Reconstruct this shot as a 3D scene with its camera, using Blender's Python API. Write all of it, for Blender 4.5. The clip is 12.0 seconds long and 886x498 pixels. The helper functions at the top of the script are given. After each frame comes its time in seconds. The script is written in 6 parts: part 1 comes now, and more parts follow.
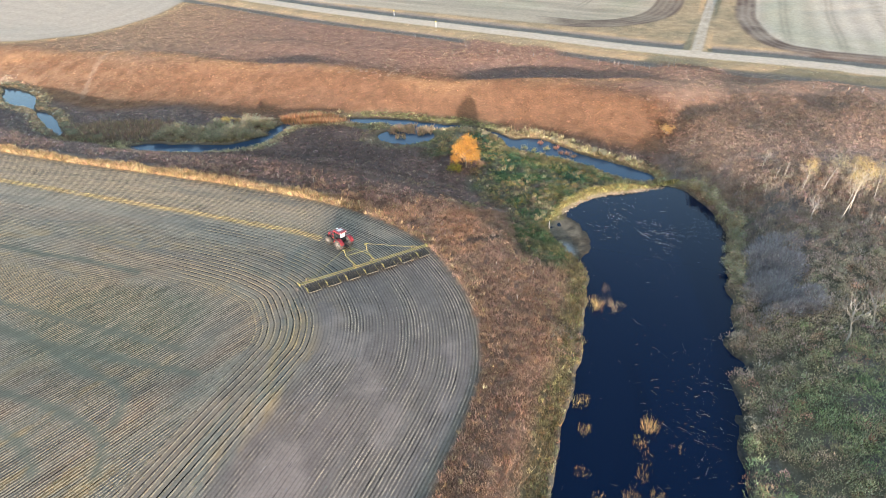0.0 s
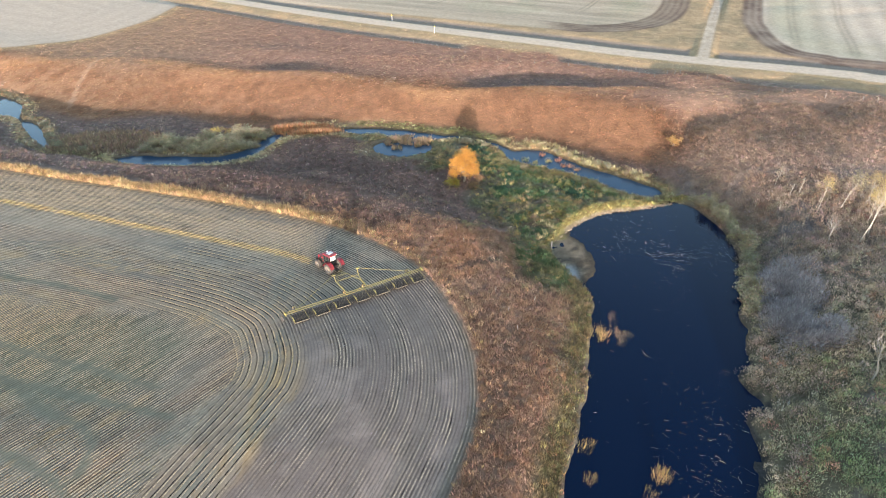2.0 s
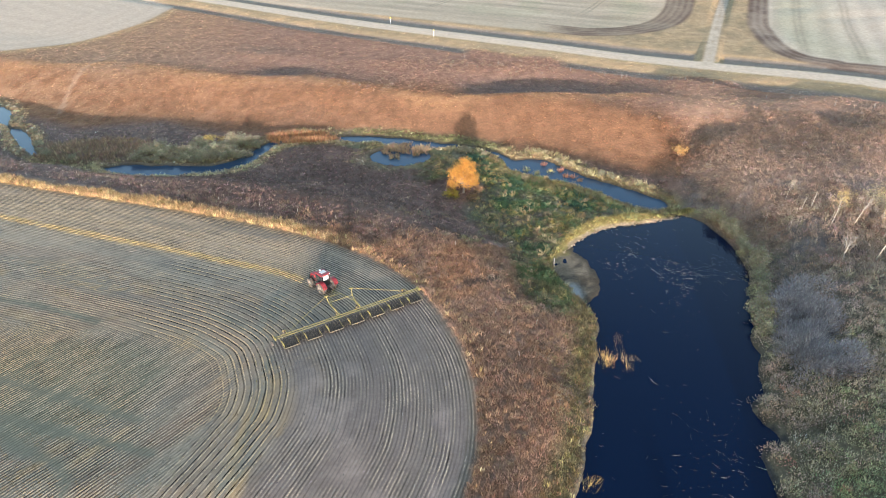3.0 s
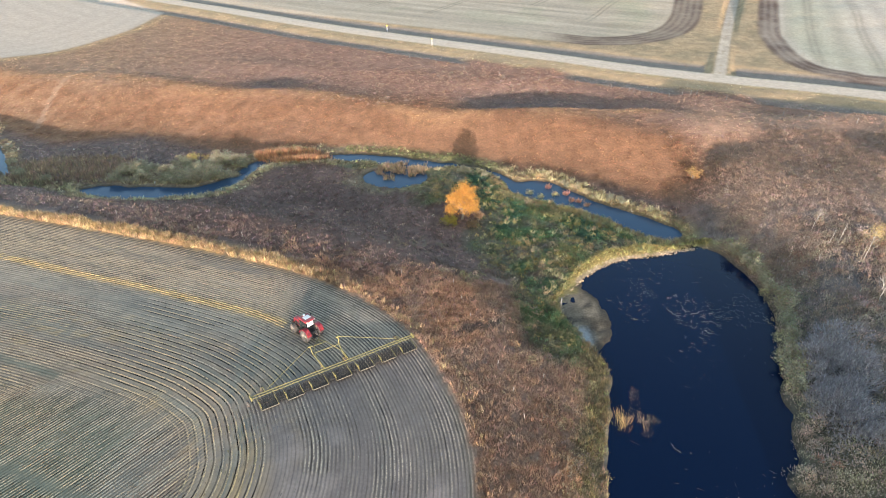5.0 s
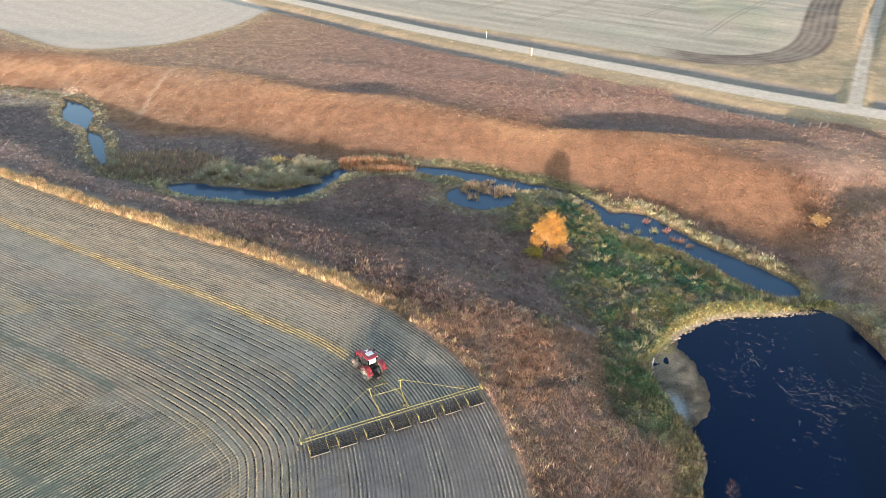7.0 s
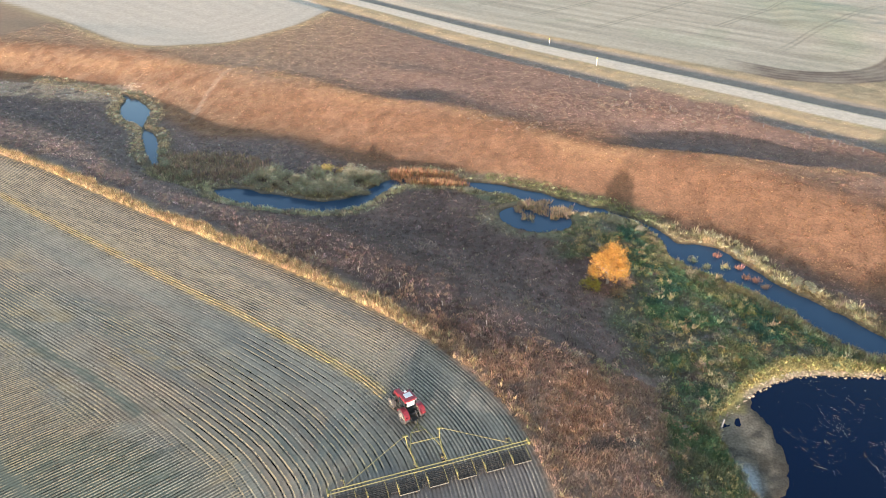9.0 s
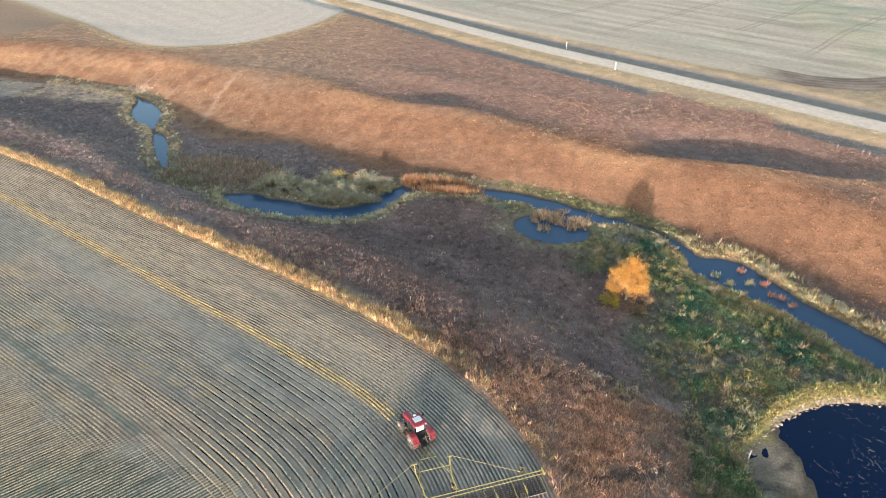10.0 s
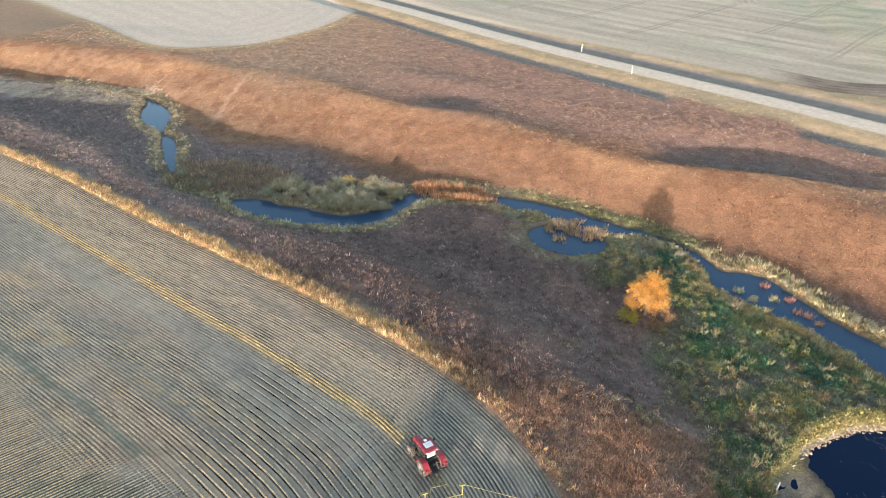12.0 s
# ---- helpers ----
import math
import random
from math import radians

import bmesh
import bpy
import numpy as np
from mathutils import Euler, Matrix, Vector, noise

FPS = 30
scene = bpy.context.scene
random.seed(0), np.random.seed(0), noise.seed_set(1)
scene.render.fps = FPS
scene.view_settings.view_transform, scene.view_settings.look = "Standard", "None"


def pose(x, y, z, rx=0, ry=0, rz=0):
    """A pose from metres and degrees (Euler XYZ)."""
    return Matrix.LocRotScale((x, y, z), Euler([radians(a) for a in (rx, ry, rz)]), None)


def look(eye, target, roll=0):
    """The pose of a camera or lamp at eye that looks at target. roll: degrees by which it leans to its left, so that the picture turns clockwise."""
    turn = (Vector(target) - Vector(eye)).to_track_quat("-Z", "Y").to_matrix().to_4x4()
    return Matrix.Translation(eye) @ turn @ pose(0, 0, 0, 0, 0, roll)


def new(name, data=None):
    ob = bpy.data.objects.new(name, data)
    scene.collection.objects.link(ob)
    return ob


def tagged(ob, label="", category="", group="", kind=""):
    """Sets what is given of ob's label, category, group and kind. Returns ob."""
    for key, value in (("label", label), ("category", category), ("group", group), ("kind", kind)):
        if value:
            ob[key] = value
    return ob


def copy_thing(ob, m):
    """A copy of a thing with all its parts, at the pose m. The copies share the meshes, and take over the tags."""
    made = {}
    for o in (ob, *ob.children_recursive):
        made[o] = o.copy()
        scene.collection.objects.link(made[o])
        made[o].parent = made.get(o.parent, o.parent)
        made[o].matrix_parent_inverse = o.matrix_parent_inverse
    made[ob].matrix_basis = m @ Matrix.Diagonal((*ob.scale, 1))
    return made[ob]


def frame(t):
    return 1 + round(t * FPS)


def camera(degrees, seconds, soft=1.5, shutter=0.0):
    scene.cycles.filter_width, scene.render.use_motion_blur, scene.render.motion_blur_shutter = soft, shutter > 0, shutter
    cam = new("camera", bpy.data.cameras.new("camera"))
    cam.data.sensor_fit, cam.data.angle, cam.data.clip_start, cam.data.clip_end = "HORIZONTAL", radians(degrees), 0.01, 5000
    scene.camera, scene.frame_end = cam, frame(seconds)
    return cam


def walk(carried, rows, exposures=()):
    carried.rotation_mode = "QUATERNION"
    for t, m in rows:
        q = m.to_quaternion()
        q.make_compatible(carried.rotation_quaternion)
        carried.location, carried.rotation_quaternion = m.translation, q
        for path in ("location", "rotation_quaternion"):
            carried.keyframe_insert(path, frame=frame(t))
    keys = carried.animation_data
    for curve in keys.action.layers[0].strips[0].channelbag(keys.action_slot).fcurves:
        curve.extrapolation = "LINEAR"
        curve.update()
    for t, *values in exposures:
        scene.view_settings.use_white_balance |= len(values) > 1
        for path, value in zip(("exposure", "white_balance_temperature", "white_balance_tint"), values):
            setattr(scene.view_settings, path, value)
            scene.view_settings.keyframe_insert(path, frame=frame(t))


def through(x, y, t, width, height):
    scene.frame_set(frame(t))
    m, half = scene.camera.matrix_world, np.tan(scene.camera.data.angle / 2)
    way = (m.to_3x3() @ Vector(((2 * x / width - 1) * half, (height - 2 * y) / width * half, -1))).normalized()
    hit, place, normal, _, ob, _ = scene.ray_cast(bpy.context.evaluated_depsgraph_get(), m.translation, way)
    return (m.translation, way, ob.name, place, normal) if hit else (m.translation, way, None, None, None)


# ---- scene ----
cam = camera(70.8, 12.0, soft=1.0)
PATH = [
    (0, (0.513, 0.29, 61.722), (0.461, 1.971, 60.639), -1.4),
    (0.5, (0.574, 1.247, 61.688), (0.522, 2.928, 60.605), -1.4),
    (1, (0.747, 2.888, 61.691), (0.694, 4.57, 60.61), -1.4),
    (1.5, (0.975, 5.057, 61.698), (0.921, 6.739, 60.617), -1.4),
    (2, (1.222, 7.475, 61.656), (1.166, 9.156, 60.575), -1.5),
    (2.5, (1.338, 10.03, 61.81), (1.282, 11.711, 60.728), -1.5),
    (3, (1.497, 12.789, 61.828), (1.44, 14.47, 60.745), -1.5),
    (5, (1.667, 23.702, 61.915), (1.612, 25.384, 60.834), -1.4),
    (5.5, (1.46, 26.336, 62.031), (1.36, 28.015, 60.951), -1.3),
    (6, (1.403, 28.825, 62.012), (1.225, 30.5, 60.933), -1.2),
    (6.5, (1.388, 31.24, 61.939), (1.128, 32.906, 60.863), -1.2),
    (7, (1.113, 33.494, 61.914), (0.799, 35.151, 60.839), -1.1),
    (9, (-0.837, 41.5, 61.824), (-1.302, 43.122, 60.75), -0.9),
    (9.5, (-1.473, 43.36, 61.979), (-1.96, 44.974, 60.903), -0.9),
    (10, (-2.032, 45.35, 61.644), (-2.535, 46.961, 60.571), -0.9),
    (10.5, (-2.701, 47.087, 61.635), (-3.213, 48.695, 60.562), -0.9),
    (11, (-3.26, 48.429, 61.641), (-3.781, 50.035, 60.568), -0.9),
    (11.5, (-3.523, 48.774, 61.531), (-4.051, 50.377, 60.459), -0.9),
    (12, (-3.62, 48.866, 61.557), (-4.152, 50.468, 60.483), -0.9),
]
walk(cam, [(t, look(eye, target, roll)) for t, eye, target, roll in PATH])


# ---- place ----
SUN_EL, SUN_AZ = 6.0, 1.5          # degrees above the horizon; degrees by which its light drifts to +x
world = bpy.data.worlds.new("sky")
scene.world = world
world.use_nodes = True
wn = world.node_tree.nodes
sky = wn.new("ShaderNodeTexSky")
sky.sky_type = "NISHITA"
sky.sun_disc = False
sky.sun_elevation = radians(SUN_EL)
sky.sun_rotation = radians(180 + SUN_AZ)
sky.altitude, sky.air_density, sky.dust_density, sky.ozone_density = 600, 1.0, 1.6, 1.0
wn["Background"].inputs["Strength"].default_value = 0.15
world.node_tree.links.new(sky.outputs["Color"], wn["Background"].inputs["Color"])

sun_data = bpy.data.lights.new("sun", "SUN")
sun_data.energy, sun_data.angle, sun_data.color = 2.2, radians(0.6), (1.0, 0.87, 0.82)
sun = new("sun", sun_data)
to_sun = Vector((-math.sin(radians(SUN_AZ)) * math.cos(radians(SUN_EL)), -math.cos(radians(SUN_AZ)) * math.cos(radians(SUN_EL)), math.sin(radians(SUN_EL))))
sun.matrix_world = look(to_sun * 100, (0, 0, 0))
scene.view_settings.exposure = 2.6


# ---- materials ----
def material(name, rough=0.85, metal=0.0, colour=None, spec=0.3):
    m = bpy.data.materials.new(name)
    m.use_nodes = True
    b = m.node_tree.nodes["Principled BSDF"]
    b.inputs["Roughness"].default_value = rough
    b.inputs["Metallic"].default_value = metal
    b.inputs["Specular IOR Level"].default_value = spec
    if colour:
        b.inputs["Base Color"].default_value = (*colour, 1)
    return m, m.node_tree.nodes, m.node_tree.links, b


def coords(n):
    return n.new("ShaderNodeTexCoord").outputs["Object"]


def noise_node(n, l, vec, scale, detail=4.0, rough=0.6):
    t = n.new("ShaderNodeTexNoise")
    t.inputs["Scale"].default_value, t.inputs["Detail"].default_value, t.inputs["Roughness"].default_value = scale, detail, rough
    l.new(vec, t.inputs["Vector"])
    return t.outputs["Fac"]


def ramp(n, l, fac, a, b, lo=0.3, hi=0.7):
    r = n.new("ShaderNodeMapRange")
    for k, v in (("From Min", lo), ("From Max", hi), ("To Min", a), ("To Max", b)):
        r.inputs[k].default_value = v
    l.new(fac, r.inputs["Value"])
    return r.outputs["Result"]


def mul(n, l, a, b):
    m = n.new("ShaderNodeMath")
    m.operation = "MULTIPLY"
    l.new(a, m.inputs[0])
    l.new(b, m.inputs[1])
    return m.outputs[0]


def scaled(n, l, colour, fac):
    m = n.new("ShaderNodeVectorMath")
    m.operation = "SCALE"
    l.new(colour, m.inputs[0])
    l.new(fac, m.inputs["Scale"])
    return m.outputs[0]


def bump(n, l, b, height, strength, distance):
    k = n.new("ShaderNodeBump")
    k.inputs["Strength"].default_value, k.inputs["Distance"].default_value = strength, distance
    l.new(height, k.inputs["Height"])
    l.new(k.outputs["Normal"], b.inputs["Normal"])


def cover_material(name, fine=3.0, broad=0.35, relief=0.12, rough=0.95, low=0.62, high=1.38):
    """Takes the colour of the plant cover or soil from the mesh, with grain at two scales."""
    m, n, l, b = material(name, rough, spec=0.12)
    at = n.new("ShaderNodeAttribute")
    at.attribute_name = "cover"
    vec = coords(n)
    f, g = noise_node(n, l, vec, fine, 5.0, 0.7), noise_node(n, l, vec, broad, 3.0)
    l.new(scaled(n, l, at.outputs["Color"], mul(n, l, ramp(n, l, f, low, high), ramp(n, l, g, 0.75, 1.25))), b.inputs["Base Color"])
    if relief:
        bump(n, l, b, f, 0.8, relief)
    return m


def blade_material(name, rough=0.8, through=0.35, rise=0.4):
    """Dry stalks and leaves: colour from the mesh, a little light through them, shaded as soft round tufts."""
    m, n, l, b = material(name, rough, spec=0.2)
    at = n.new("ShaderNodeAttribute")
    at.attribute_name = "cover"
    geo = n.new("ShaderNodeNewGeometry")
    col = scaled(n, l, at.outputs["Color"], ramp(n, l, geo.outputs["Random Per Island"], 0.75, 1.25, 0.0, 1.0))
    l.new(col, b.inputs["Base Color"])
    up = n.new("ShaderNodeVectorMath")
    up.operation = "ADD"
    l.new(geo.outputs["Normal"], up.inputs[0])
    up.inputs[1].default_value = (0, 0, rise)
    unit = n.new("ShaderNodeVectorMath")
    unit.operation = "NORMALIZE"
    l.new(up.outputs[0], unit.inputs[0])
    l.new(unit.outputs[0], b.inputs["Normal"])
    tr = n.new("ShaderNodeBsdfTranslucent")
    l.new(col, tr.inputs["Color"])
    mix = n.new("ShaderNodeMixShader")
    mix.inputs[0].default_value = through
    l.new(b.outputs[0], mix.inputs[1])
    l.new(tr.outputs[0], mix.inputs[2])
    l.new(mix.outputs[0], n["Material Output"].inputs["Surface"])
    return m


def plain(name, colour, rough=0.6, metal=0.0, grain=6.0, low=0.8, high=1.2, relief=0.0, spec=0.4):
    m, n, l, b = material(name, rough, metal, spec=spec)
    rgb = n.new("ShaderNodeRGB")
    rgb.outputs[0].default_value = (*colour, 1)
    vec = coords(n)
    f, g = noise_node(n, l, vec, grain, 5.0, 0.65), noise_node(n, l, vec, grain * 0.17, 2.0)
    l.new(scaled(n, l, rgb.outputs[0], mul(n, l, ramp(n, l, f, low, high), ramp(n, l, g, 0.9, 1.1))), b.inputs["Base Color"])
    l.new(ramp(n, l, f, max(rough - 0.12, 0.03), min(rough + 0.12, 1.0)), b.inputs["Roughness"])
    if relief:
        bump(n, l, b, f, 0.6, relief)
    return m


def water_material(name, colour, ripple, strength):
    m, n, l, b = material(name, 0.04, 0.0, colour, 0.19)
    b.inputs["IOR"].default_value = 1.33
    vec = coords(n)
    f = noise_node(n, l, vec, ripple, 3.0, 0.5)
    bump(n, l, b, f, strength, 0.05)
    return m


def mixed(n, l, a, b, fac):
    """Between two values or colours."""
    m = n.new("ShaderNodeMix")
    m.data_type = "RGBA"
    for socket, v in ((m.inputs[0], fac), (m.inputs[6], a), (m.inputs[7], b)):
        if isinstance(v, tuple):
            socket.default_value = v
        else:
            l.new(v, socket)
    return m.outputs[2]


def share(n, key, what="Fac"):
    at = n.new("ShaderNodeAttribute")
    at.attribute_name = key
    return at.outputs[what]


def ground_material():
    """Soil and turf; in the field cut straw stands in rows, the furrows between them darkened for their shade."""
    m, n, l, b = material("ground_cover", 0.95, spec=0.1)
    vec = coords(n)
    fine, broad = noise_node(n, l, vec, 3.0, 5.0, 0.7), noise_node(n, l, vec, 0.35, 3.0)
    field, calm = share(n, "field"), share(n, "calm")
    even = ramp(n, l, noise_node(n, l, vec, 0.8, 4.0, 0.65), 0.6, 0.84)
    turf = mul(n, l, ramp(n, l, fine, 0.42, 0.98), ramp(n, l, broad, 0.78, 1.22))
    soil = mul(n, l, ramp(n, l, fine, 0.86, 1.14), ramp(n, l, broad, 0.9, 1.1))
    grain = mixed(n, l, mixed(n, l, turf, soil, field), even, calm)
    base = n.new("ShaderNodeVectorMath")
    base.operation = "MULTIPLY"
    l.new(share(n, "cover", "Color"), base.inputs[0])
    l.new(grain, base.inputs[1])
    sway = noise_node(n, l, vec, 0.7, 4.0)
    patchy = noise_node(n, l, vec, 5.0, 3.0, 0.7)

    def rows(key, part_of):
        wob = n.new("ShaderNodeMath")
        wob.operation = "MULTIPLY_ADD"
        l.new(sway, wob.inputs[0])
        wob.inputs[1].default_value = 2.0
        l.new(share(n, key), wob.inputs[2])
        wave = n.new("ShaderNodeMath")
        wave.operation = "SINE"
        l.new(wob.outputs[0], wave.inputs[0])
        at = share(n, part_of)
        if key == "row":
            half = n.new("ShaderNodeMath")
            half.operation = "MULTIPLY"
            l.new(wob.outputs[0], half.inputs[0])
            half.inputs[1].default_value = 0.5
            slow = n.new("ShaderNodeMath")
            slow.operation = "SINE"
            l.new(half.outputs[0], slow.inputs[0])
            pair = mixed(n, l, (1.0, 1.0, 1.0, 1.0), ramp(n, l, slow.outputs[0], 0.1, 1.3, -0.5, 0.5), share(n, "paired"))
            at = mul(n, l, at, pair)
        # each row has its own thick and thin stretches
        count, place = n.new("ShaderNodeMath"), n.new("ShaderNodeCombineXYZ")
        count.operation = "MULTIPLY"
        l.new(share(n, key), count.inputs[0])
        count.inputs[1].default_value = 0.13
        l.new(count.outputs[0], place.inputs[0])
        l.new(share(n, "along"), place.inputs[1])
        stretch = noise_node(n, l, place.outputs[0], 1.0, 3.0, 0.65)
        thick = mul(n, l, at, ramp(n, l, stretch, 0.12, 1.35, 0.36, 0.62))
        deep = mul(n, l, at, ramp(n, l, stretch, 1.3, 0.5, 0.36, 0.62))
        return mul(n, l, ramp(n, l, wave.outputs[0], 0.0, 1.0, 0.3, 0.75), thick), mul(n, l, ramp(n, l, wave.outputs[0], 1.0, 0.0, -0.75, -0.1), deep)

    straw, furrow = [], []
    for key, part_of in (("row", "tilled"), ("inner_row", "inner")):
        a, c = rows(key, part_of)
        straw.append(a)
        furrow.append(c)

    def total(two):
        p = n.new("ShaderNodeMath")
        l.new(two[0], p.inputs[0])
        l.new(two[1], p.inputs[1])
        return p.outputs[0]

    straw, furrow = total(straw), total(furrow)
    amount = share(n, "straw")
    # the furrows' shade is put into the soil colour
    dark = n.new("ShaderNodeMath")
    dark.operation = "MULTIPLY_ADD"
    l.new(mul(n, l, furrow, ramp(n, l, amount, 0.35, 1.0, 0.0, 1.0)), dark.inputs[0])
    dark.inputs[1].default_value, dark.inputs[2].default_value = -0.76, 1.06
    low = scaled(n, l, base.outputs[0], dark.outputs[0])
    lit = mul(n, l, mul(n, l, straw, amount), ramp(n, l, patchy, 0.1, 1.5, 0.38, 0.58))
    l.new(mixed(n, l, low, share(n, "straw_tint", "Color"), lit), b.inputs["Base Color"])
    clod, ridge = n.new("ShaderNodeBump"), n.new("ShaderNodeBump")
    l.new(fine, clod.inputs["Height"])
    rough = n.new("ShaderNodeMath")
    rough.operation = "MULTIPLY_ADD"
    l.new(mixed(n, l, calm, (1.0, 1.0, 1.0, 1.0), field), rough.inputs[0])
    rough.inputs[1].default_value, rough.inputs[2].default_value = -0.6, 0.8
    l.new(rough.outputs[0], clod.inputs["Strength"])
    clod.inputs["Distance"].default_value = 0.1
    ridge.inputs["Strength"].default_value, ridge.inputs["Distance"].default_value = 0.6, 0.07
    l.new(mul(n, l, straw, amount), ridge.inputs["Height"])
    l.new(clod.outputs["Normal"], ridge.inputs["Normal"])
    l.new(ridge.outputs["Normal"], b.inputs["Normal"])
    return m


M_GROUND = ground_material()
M_BLADE = blade_material("dry_blades")
M_STRAW = blade_material("straw_stubble", 0.85, 0.15)
M_LEAF = blade_material("leaves", 0.6, 0.4, 0.2)
M_POND = water_material("pond_water", (0.0008, 0.0056, 0.021), 0.6, 0.05)
M_CREEK = water_material("creek_water", (0.03, 0.055, 0.09), 1.4, 0.12)
M_STONE = cover_material("stone", 9.0, 1.0, 0.02, 0.85, 0.8, 1.2)
M_BARK = plain("bark", (0.23, 0.2, 0.17), 0.9, grain=9, relief=0.02)
M_BIRCH = plain("birch_bark", (0.38, 0.345, 0.29), 0.7, grain=5, low=0.65, high=1.1)
M_DEADWOOD = plain("dead_wood", (0.15, 0.14, 0.13), 0.9, grain=10, relief=0.01)
M_GREYWOOD = plain("weathered_wood", (0.24, 0.222, 0.2), 0.9, grain=10, relief=0.01)
M_RED = plain("red_paint", (0.21, 0.019, 0.026), 0.45, grain=3, low=0.7, high=1.1, spec=0.5)
M_BLACK = plain("black_metal", (0.022, 0.022, 0.022), 0.6, grain=8)
M_TINE = plain("dusty_black_tines", (0.036, 0.034, 0.031), 0.85, grain=8)
M_TYRE = plain("dusty_tyre", (0.065, 0.057, 0.05), 0.9, grain=10, low=0.6, high=1.6)
M_RIM = plain("dusty_rim", (0.2, 0.17, 0.14), 0.6, grain=8)
M_YELLOW = plain("yellow_paint", (0.2, 0.17, 0.062), 0.65, grain=4, low=0.6, high=1.1)
M_DULL = plain("dusty_steel", (0.19, 0.165, 0.125), 0.8, grain=8)
M_STEEL = plain("worn_steel", (0.32, 0.31, 0.28), 0.5, 0.6, grain=8)
M_WHITE = plain("white_paint", (0.5, 0.5, 0.5), 0.5, grain=5, low=0.92, high=1.05)
M_STAKE = plain("faded_white_paint", (0.4, 0.36, 0.31), 0.7, grain=8)
M_SIGNYELLOW = plain("yellow_sign", (0.8, 0.62, 0.05), 0.5, grain=5)
M_GLASS, _n, _l, _b = material("cab_glass", 0.05, 0.0, (0.02, 0.025, 0.025), 0.6)
M_PALEGLASS = plain("bright_rear_window", (0.42, 0.42, 0.41), 0.3, grain=4, low=0.92, high=1.05)


# ---- plan: smooth lines through the fitted corners ----
def spline(points, step=1.0, closed=False):
    """A smooth line through points (x, y, extra ...), sampled about every step metres."""
    p = np.array(points, float)
    k = len(p)
    out = []
    for i in range(k if closed else k - 1):
        q = [p[(i + j) % k] if closed else p[min(max(i + j, 0), k - 1)] for j in (-1, 0, 1, 2)]
        m = max(2, int(np.linalg.norm(q[2][:2] - q[1][:2]) / step))
        t = np.linspace(0, 1, m, endpoint=False)[:, None]
        out.append(0.5 * (2 * q[1] + (q[2] - q[0]) * t + (2 * q[0] - 5 * q[1] + 4 * q[2] - q[3]) * t**2 + (3 * q[1] - q[0] - 3 * q[2] + q[3]) * t**3))
    if not closed:
        out.append(p[-1:])
    return np.concatenate(out)


def distance(X, Y, line, closed=False, extra=None):
    """Distance from each place to a line, and the line's extra value there."""
    a = line
    b = np.roll(line, -1, 0) if closed else line[1:]
    a = a if closed else a[:-1]
    best, val = np.full(X.shape, 1e9), np.zeros(X.shape)
    for p, q in zip(a, b):
        dx, dy = q[0] - p[0], q[1] - p[1]
        t = np.clip(((X - p[0]) * dx + (Y - p[1]) * dy) / (dx * dx + dy * dy + 1e-9), 0, 1)
        d = np.hypot(X - p[0] - t * dx, Y - p[1] - t * dy)
        if extra is not None:
            w = p[extra] + t * (q[extra] - p[extra])
            val = np.where(d - w < best, w, val)
            best = np.minimum(best, d - w)
        else:
            best = np.minimum(best, d)
    return best


def inside(X, Y, line):
    n = np.zeros(X.shape, bool)
    for p, q in zip(line, np.roll(line, -1, 0)):
        if p[1] != q[1]:
            n ^= ((p[1] > Y) != (q[1] > Y)) & (X < (q[0] - p[0]) * (Y - p[1]) / (q[1] - p[1]) + p[0])
    return n


def signed(X, Y, line):
    """Distance to a closed line, positive within."""
    d = distance(X, Y, line, True)
    return np.where(inside(X, Y, line), d, -d)


def smooth(a, b, x):
    t = np.clip((x - a) / (b - a), 0, 1)
    return t * t * (3 - 2 * t)


def lerp(a, b, t):
    return a + (b - a) * t


def hashed(i, j, seed):
    h = (i.astype(np.int64) * 374761393 + j.astype(np.int64) * 668265263 + seed * 974634541) & 0x7FFFFFFF
    h = ((h ^ (h >> 13)) * 1274126177) & 0x7FFFFFFF
    return ((h ^ (h >> 16)) & 0xFFFF) / 65535.0


def fbm(X, Y, size, octaves=4, seed=0):
    """Soft noise, 0 to 1, with patches of about size metres."""
    total, amp, norm = 0, 1.0, 0.0
    for k in range(octaves):
        u, v = X / size + 17.3 * k, Y / size - 9.1 * k
        i, j = np.floor(u), np.floor(v)
        s, t = u - i, v - j
        s, t = s * s * (3 - 2 * s), t * t * (3 - 2 * t)
        c = [hashed(i + a, j + b, seed + 31 * k) for a in (0, 1) for b in (0, 1)]
        total = total + amp * lerp(lerp(c[0], c[2], s), lerp(c[1], c[3], s), t)
        norm += amp
        amp, size = amp * 0.55, size * 0.5
    return total / norm


ROW_GAP, INNER_GAP = 0.45, 0.43    # metres between stubble rows
ROW_TURN = 54.0                                    # degrees of the straight rows
FIELD = spline([(-420, 236), (-260, 179.2), (-180, 155.2), (-143, 145.2), (-121, 139.5), (-106, 134.4), (-84, 127.2), (-62, 120.5), (-48, 116.4), (-35, 111.8), (-24.2, 107.2), (-17, 103),
                (-11, 98.5), (-6.5, 93.8), (-3, 88.4), (-0.6, 83.4), (1.2, 79), (2.4, 74.7), (3.1, 70), (3.3, 65.3), (3, 60.8), (2.2, 56.8), (-0.5, 48.8), (-4, 40), (-11, 22), (-28, -20),
                (-80, -150), (-420, -150)], 1.5, True)
